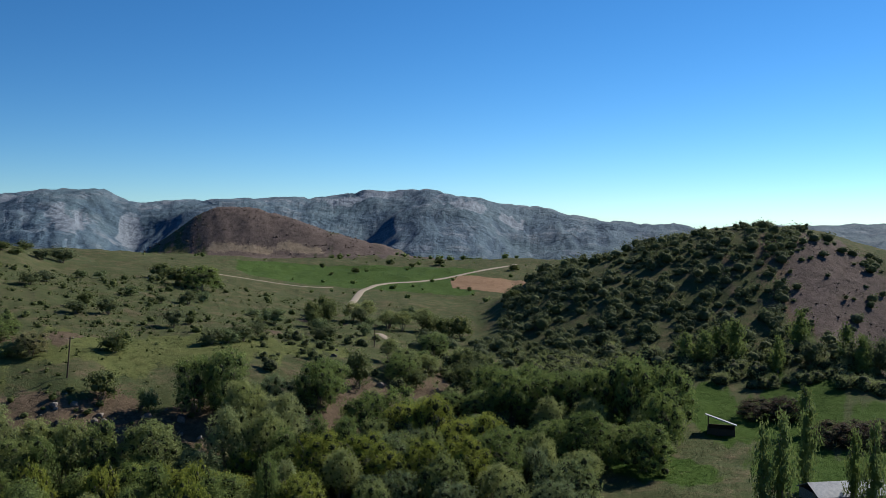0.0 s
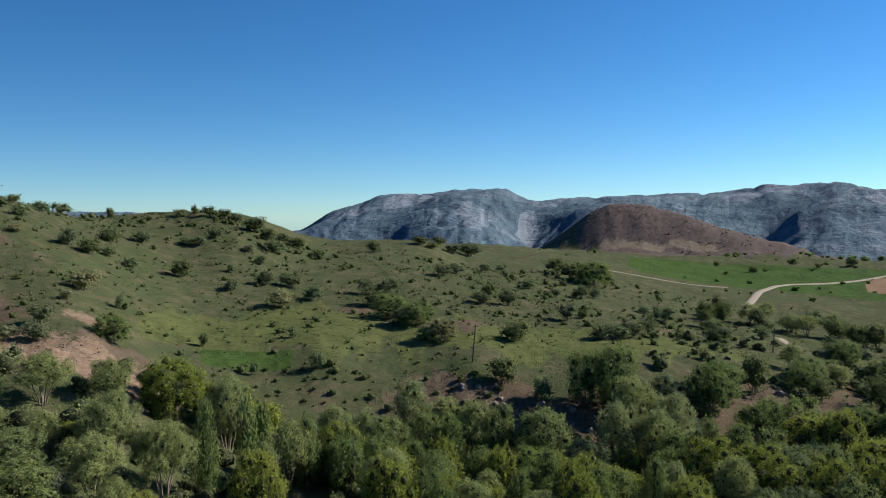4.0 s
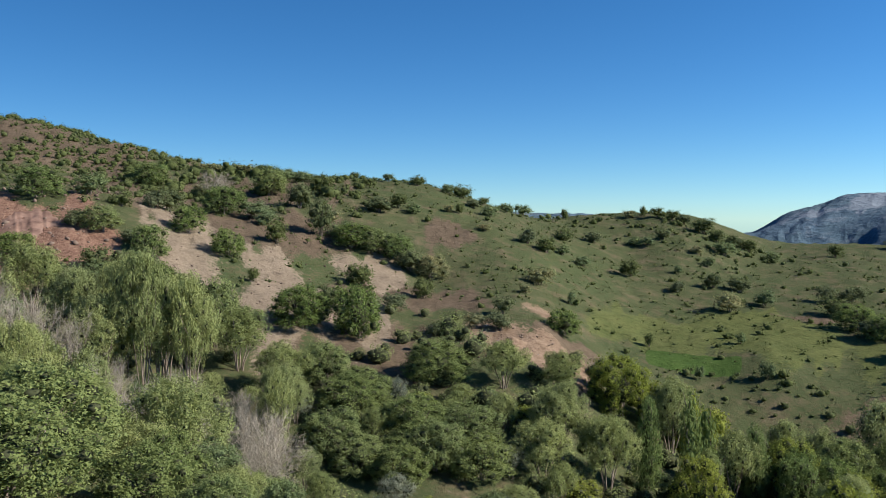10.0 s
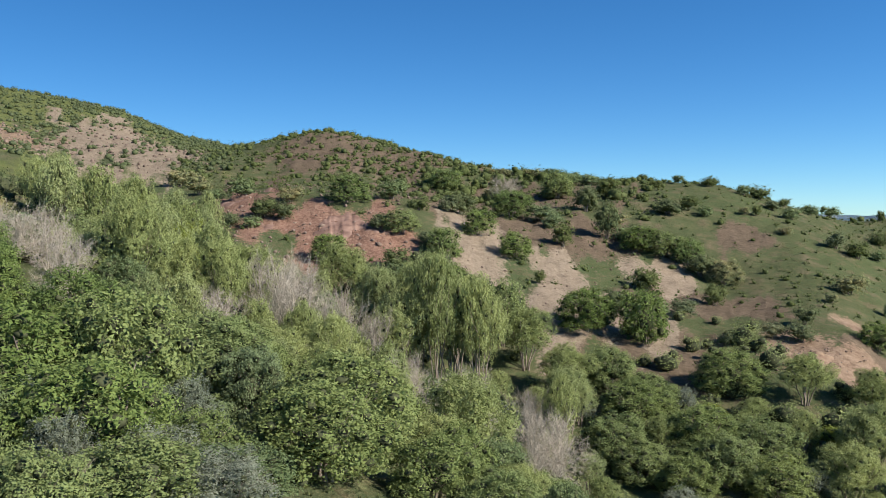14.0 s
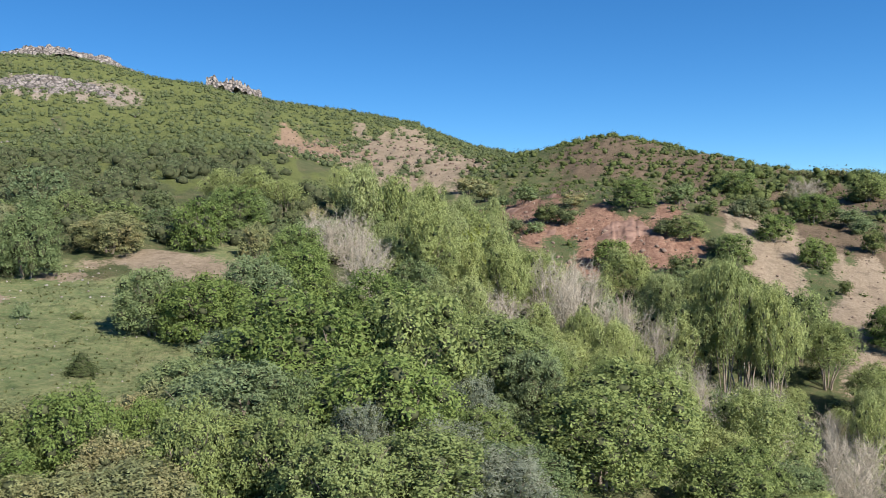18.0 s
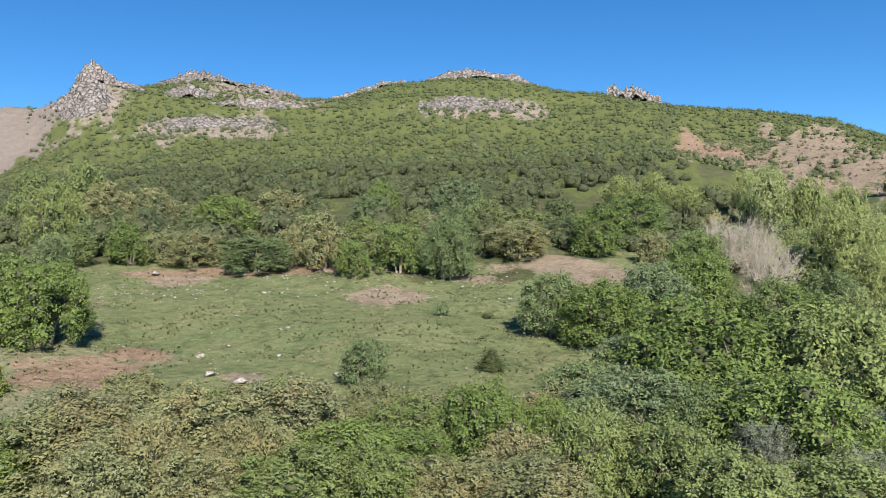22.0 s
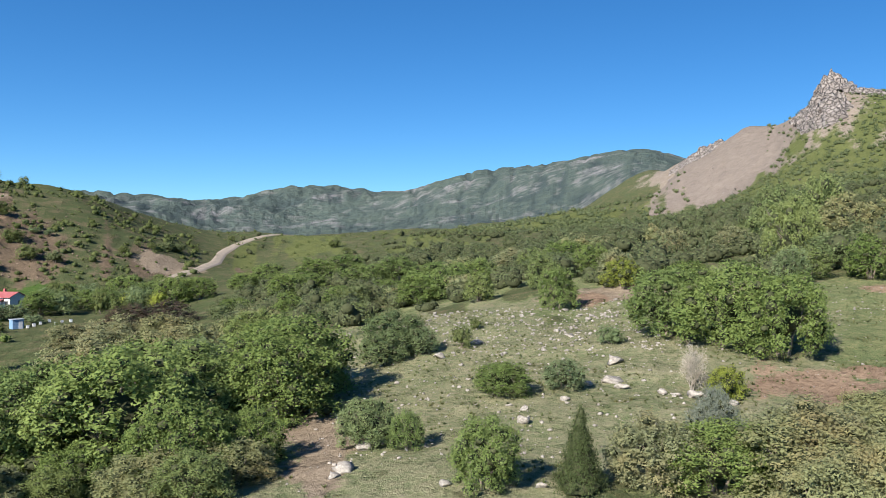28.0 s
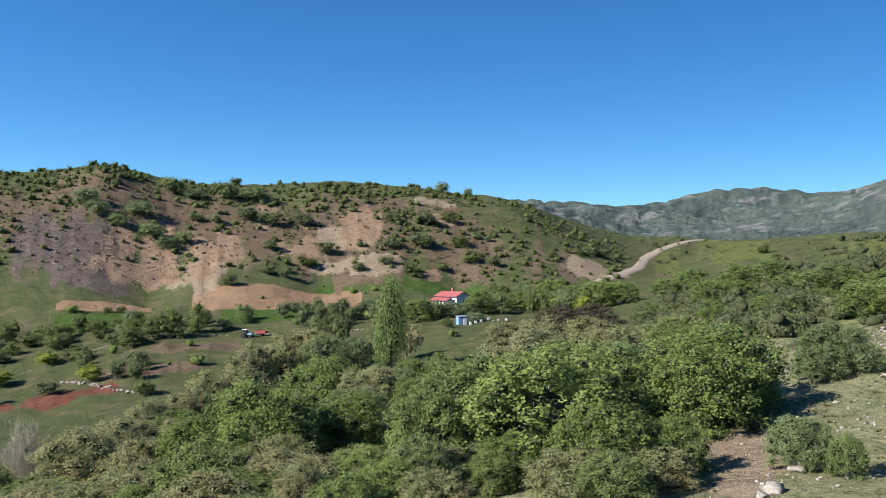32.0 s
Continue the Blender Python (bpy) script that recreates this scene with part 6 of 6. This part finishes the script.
def piece(name, bm, mat, parent, label="", bevel=0.0):
    if bevel:
        bmesh.ops.bevel(bm, geom=list(bm.edges), offset=bevel, segments=1, affect="EDGES")
    bmesh.ops.recalc_face_normals(bm, faces=bm.faces)
    me = bpy.data.meshes.new(name)
    bm.to_mesh(me)
    bm.free()
    return part(name, me, parent, mat, label)


def boxes(name, mat, parent, dims, label="", bevel=0.02):
    bm = bmesh.new()
    box(bm, *dims)
    return piece(name, bm, mat, parent, label, bevel)


def rod(name, mat, parent, a, b, r0, r1, sides=8, label=""):
    a, b = Vector(a), Vector(b)
    q = (b - a).to_track_quat("Z", "Y")
    bm = bmesh.new()
    rings = []
    for p, r in ((a, r0), (b, r1)):
        rings.append([bm.verts.new(p + q @ Vector((r * math.cos(2 * math.pi * k / sides), r * math.sin(2 * math.pi * k / sides), 0))) for k in range(sides)])
    for k in range(sides):
        bm.faces.new((rings[0][k], rings[0][(k + 1) % sides], rings[1][(k + 1) % sides], rings[1][k]))
    bm.faces.new(rings[0][::-1])
    bm.faces.new(rings[1])
    return piece(name, bm, mat, parent, label)


def site(name, bearing, dist, turn, label, category, sink=0.1):
    """An empty at the base of a thing; its own y axis points away from the hovering point when turn is 0."""
    x, y = polar(bearing, dist)
    root = new(name)
    z = float(land(np.array([x]), np.array([y]))[0])
    root.matrix_basis = pose(x, y, z - sink, 0, 0, bearing + turn)
    return tagged(root, label, category)


def hip_roof(root, name, x0, x1, y0, y1, z, rise, mat, label=""):
    bm = bmesh.new()
    m = (y0 + y1) / 2
    i = (y1 - y0) * 0.42
    v = [(x0, y0, z), (x1, y0, z), (x1, y1, z), (x0, y1, z), (x0 + i, m, z + rise), (x1 - i, m, z + rise)]
    w = [(a, b, c - 0.14) for a, b, c in v[:4]]
    solid(bm, v + w, [(0, 1, 5, 4), (1, 2, 5), (2, 3, 4, 5), (3, 0, 4), (0, 6, 7, 1), (1, 7, 8, 2), (2, 8, 9, 3), (3, 9, 6, 0), (9, 8, 7, 6)])
    return piece(name, bm, mat, root, label)


def window(root, x, y, z, w, h, face):
    """A framed window on a wall that faces -y (front) or +x (side)."""
    def span(a, b, c, d, out0, out1):
        return (x + a, x + b, y - out1, y - out0, z + c, z + d) if face == "front" else (x + out0, x + out1, y + a, y + b, z + c, z + d)
    frame_ = boxes("window", M_WALL, root, span(-w / 2 - 0.08, w / 2 + 0.08, -0.08, h + 0.08, -0.03, 0.04), "white framed window", 0.01)
    boxes("pane", M_DARK, frame_, span(-w / 2, w / 2, 0, h, 0.0, 0.06), "dark glass pane", 0.0)
    boxes("sill", M_STONE, frame_, span(-w / 2 - 0.12, w / 2 + 0.12, -0.14, -0.07, -0.02, 0.12), "stone sill", 0.0)


def gable_roof(root, x0, x1, y0, y1, z, rise, label):
    """Two sloping sheets that meet at a ridge along x, with a real thickness."""
    m = (y0 + y1) / 2
    for y in (y0, y1):
        bm = bmesh.new()
        v = [(x0, y, z), (x1, y, z), (x1, m, z + rise), (x0, m, z + rise)]
        solid(bm, v + [(a, b, c - 0.14) for a, b, c in v], [(0, 1, 2, 3), (7, 6, 5, 4), (0, 4, 5, 1), (1, 5, 6, 2), (2, 6, 7, 3), (3, 7, 4, 0)])
        piece("roof_sheet", bm, M_ROOF, root, label)


def house():
    root = site("house", 194.2, 268, -40, "white farmhouse with red sheet roofs beside an orchard", "house", 0.3)
    bm = bmesh.new()
    solid(bm, [(-4.0, -3.0, 0), (4.0, -3.0, 0), (4.0, 3.0, 0), (-4.0, 3.0, 0), (-4.0, -3.0, 3.6), (4.0, -3.0, 3.6), (4.0, 3.0, 3.6), (-4.0, 3.0, 3.6), (-4.0, 0, 4.7), (4.0, 0, 4.7)],
          [(3, 2, 1, 0), (0, 1, 5, 4), (2, 3, 7, 6), (1, 2, 6, 9, 5), (3, 0, 4, 8, 7), (4, 5, 9, 8), (6, 7, 8, 9)])
    piece("wall", bm, M_WALL, root, "whitewashed walls with gable ends")
    gable_roof(root, -4.6, 4.5, -3.7, 3.7, 3.5, 1.38, "red sheet-metal roof")
    boxes("wall", M_WALL, root, (-4.4, 1.6, -5.0, -3.02, 0, 2.3), "whitewashed front porch", 0.02)
    bm = bmesh.new()
    v = [(-4.9, -5.7, 2.25), (2.1, -5.7, 2.25), (2.1, -2.9, 3.05), (-4.9, -2.9, 3.05)]
    solid(bm, v + [(a, b, c - 0.12) for a, b, c in v], [(0, 1, 2, 3), (7, 6, 5, 4), (0, 4, 5, 1), (1, 5, 6, 2), (2, 6, 7, 3), (3, 7, 4, 0)])
    piece("porch_roof", bm, M_ROOF, root, "red lean-to porch roof")
    boxes("chimney", M_ROOF, root, (-0.9, -0.3, 0.3, 0.9, 4.3, 5.7), "small red brick chimney")
    for x in (-3.6, -1.9, 0.9):
        window(root, x, -5.0, 0.9, 0.8, 1.0, "front")
    window(root, 2.9, -3.0, 1.3, 0.9, 1.1, "front")
    window(root, 4.0, 0.6, 1.4, 0.8, 1.0, "side")
    boxes("door", M_POLE, root, (-0.9, -0.1, -5.06, -4.98, 0, 2.0), "dark wooden door", 0.01)


def shed():
    root = site("shed", -18.3, 216, 0, "dark timber shed with a sloping bright metal roof", "shed")
    for x0, x1, y0, y1 in ((-3.2, 3.2, -2.4, -2.2), (-3.2, 3.2, 2.2, 2.4), (-3.2, -3.0, -2.2, 2.2), (3.0, 3.2, -2.2, 2.2)):
        boxes("wall", M_POLE, root, (x0, x1, y0, y1, 0, 1.7), "dark boarded wall")
    bm = bmesh.new()
    v = [(-3.7, -2.9, 5.2), (3.6, -2.9, 2.9), (3.6, 2.9, 1.85), (-3.7, 2.9, 4.15)]
    solid(bm, v + [(a, b, c - 0.22) for a, b, c in v], [(0, 1, 2, 3), (7, 6, 5, 4), (0, 4, 5, 1), (1, 5, 6, 2), (2, 6, 7, 3), (3, 7, 4, 0)])
    piece("roof", bm, M_TIN, root, "bright sloping sheet roof")
    for x, y, h in ((-3.0, -2.3, 4.7), (3.0, -2.3, 2.8), (3.0, 2.3, 1.95), (-3.0, 2.3, 3.85)):
        rod("post", M_POLE, root, (x, y, 0), (x, y, h), 0.1, 0.09)


def barn():
    root = site("barn", -25.6, 168, 34, "long low barn with a pale sheet-metal gable roof", "barn")
    for x0, x1, y0, y1 in ((-7, 7, -3.2, -3.0), (-7, 7, 3.0, 3.2), (-7, -6.8, -3.0, 3.0), (6.8, 7, -3.0, 3.0)):
        boxes("wall", M_STONE, root, (x0, x1, y0, y1, 0, 2.4), "pale block wall")
    for s in (-1, 1):
        bm = bmesh.new()
        v = [(-7.4, s * 3.6, 2.3), (7.4, s * 3.6, 2.3), (7.4, 0, 4.0), (-7.4, 0, 4.0)]
        solid(bm, v + [(a, b, c - 0.1) for a, b, c in v], [(0, 1, 2, 3), (7, 6, 5, 4), (0, 4, 5, 1), (1, 5, 6, 2), (2, 6, 7, 3), (3, 7, 4, 0)])
        piece("roof_sheet", bm, M_TIN, root, "pale blue-grey sheet roof")


def utility_pole(bearing, dist, height, lean):
    root = site("utility_pole", bearing, dist, 0, "weathered wooden utility pole standing in the grass", "pole")
    root["group"] = "utility poles"
    top = (math.sin(radians(lean)) * height, 0.1, height)
    rod("post", M_POLE, root, (0, 0, -0.4), top, 0.19, 0.13)
    rod("crossarm", M_POLE, root, (top[0] - 0.75, 0.1, height - 0.5), (top[0] + 0.75, 0.1, height - 0.45), 0.07, 0.07, 6)
    for k in (-0.65, 0.0, 0.65):
        rod("insulator", M_WALL, root, (top[0] + k, 0.1, height - 0.42), (top[0] + k, 0.1, height - 0.2), 0.05, 0.04, 6, "small white insulator")


def tractor():
    root = site("tractor", 207.9, 235, 60, "small dark blue tractor parked on a field track", "tractor", 0.0)
    boxes("bonnet", M_BLUE, root, (-0.35, 0.35, -1.9, -0.4, 0.8, 1.35), "blue bonnet", 0.06)
    cab = boxes("cab", M_DARK, root, (-0.55, 0.55, -0.4, 0.9, 0.8, 2.2), "dark glazed cab", 0.06)
    boxes("roof", M_WALL, cab, (-0.62, 0.62, -0.5, 1.0, 2.2, 2.32), "white cab roof", 0.03)
    for x in (-0.75, 0.75):
        rod("rear_wheel", M_RUBBER, root, (x - 0.17, 0.6, 0.68), (x + 0.17, 0.6, 0.68), 0.68, 0.68, 16)
        rod("front_wheel", M_RUBBER, root, (x - 0.12, -1.5, 0.42), (x + 0.12, -1.5, 0.42), 0.42, 0.42, 14)
    cart = site("trailer", 206.9, 236, 60, "red farm trailer standing behind the tractor", "trailer", 0.0)
    boxes("bed", M_MACHINE, cart, (-0.9, 0.9, -1.5, 1.5, 0.75, 0.9), "red bed", 0.02)
    for d in ((-0.9, 0.9, -1.5, -1.42, 0.9, 1.4), (-0.9, 0.9, 1.42, 1.5, 0.9, 1.4), (-0.9, -0.82, -1.42, 1.42, 0.9, 1.4), (0.82, 0.9, -1.42, 1.42, 0.9, 1.4)):
        boxes("side_board", M_MACHINE, cart, d, "red side board", 0.01)
    for x in (-0.8, 0.8):
        rod("wheel", M_RUBBER, cart, (x - 0.12, 0.2, 0.4), (x + 0.12, 0.2, 0.4), 0.4, 0.4, 14)


def cabin():
    root = site("cabin", 193.6, 231, 20, "small pale blue sheet cabin at the field edge", "cabin")
    boxes("wall", M_BLUE, root, (-1.3, 1.3, -1.1, 1.1, 0, 2.3), "pale blue sheet walls", 0.03)
    boxes("door", M_WALL, root, (0.1, 1.0, -1.16, -1.09, 0.05, 2.0), "white door", 0.01)
    boxes("roof", M_TIN, root, (-1.5, 1.5, -1.3, 1.3, 2.3, 2.42), "grey flat roof", 0.02)


def beehive(bearing, dist):
    root = site("beehive", bearing, dist, 15, "white wooden beehive box standing in the grass", "beehive", 0.02)
    root["group"] = "beehives in a row"
    boxes("body", M_WALL, root, (-0.3, 0.3, -0.3, 0.3, 0.2, 0.8), "white box", 0.01)
    boxes("lid", M_TIN, root, (-0.34, 0.34, -0.34, 0.34, 0.8, 0.9), "grey metal lid", 0.01)
    for x in (-0.22, 0.22):
        boxes("leg", M_POLE, root, (x - 0.04, x + 0.04, -0.25, 0.25, 0, 0.2), "", 0.0)


def trough():
    root = site("low_shelter", 184.4, 160, 10, "low pale flat-roofed shelter among the bushes", "shelter")
    boxes("roof", M_TIN, root, (-2.4, 2.4, -1.3, 1.3, 2.6, 2.75), "pale flat roof", 0.03)
    for x in (-2.2, 2.2):
        for y in (-1.1, 1.1):
            rod("post", M_POLE, root, (x, y, -0.2), (x, y, 2.6), 0.08, 0.07)


house()
shed()
barn()
utility_pole(24.0, 205.5, 9.2, 5)
utility_pole(4.65, 271, 7.6, 3)
tractor()
cabin()
trough()
for i in range(7):
    beehive(193.0 - 0.40 * i + 0.05 * (i % 3), 229 + 1.6 * (i % 4))
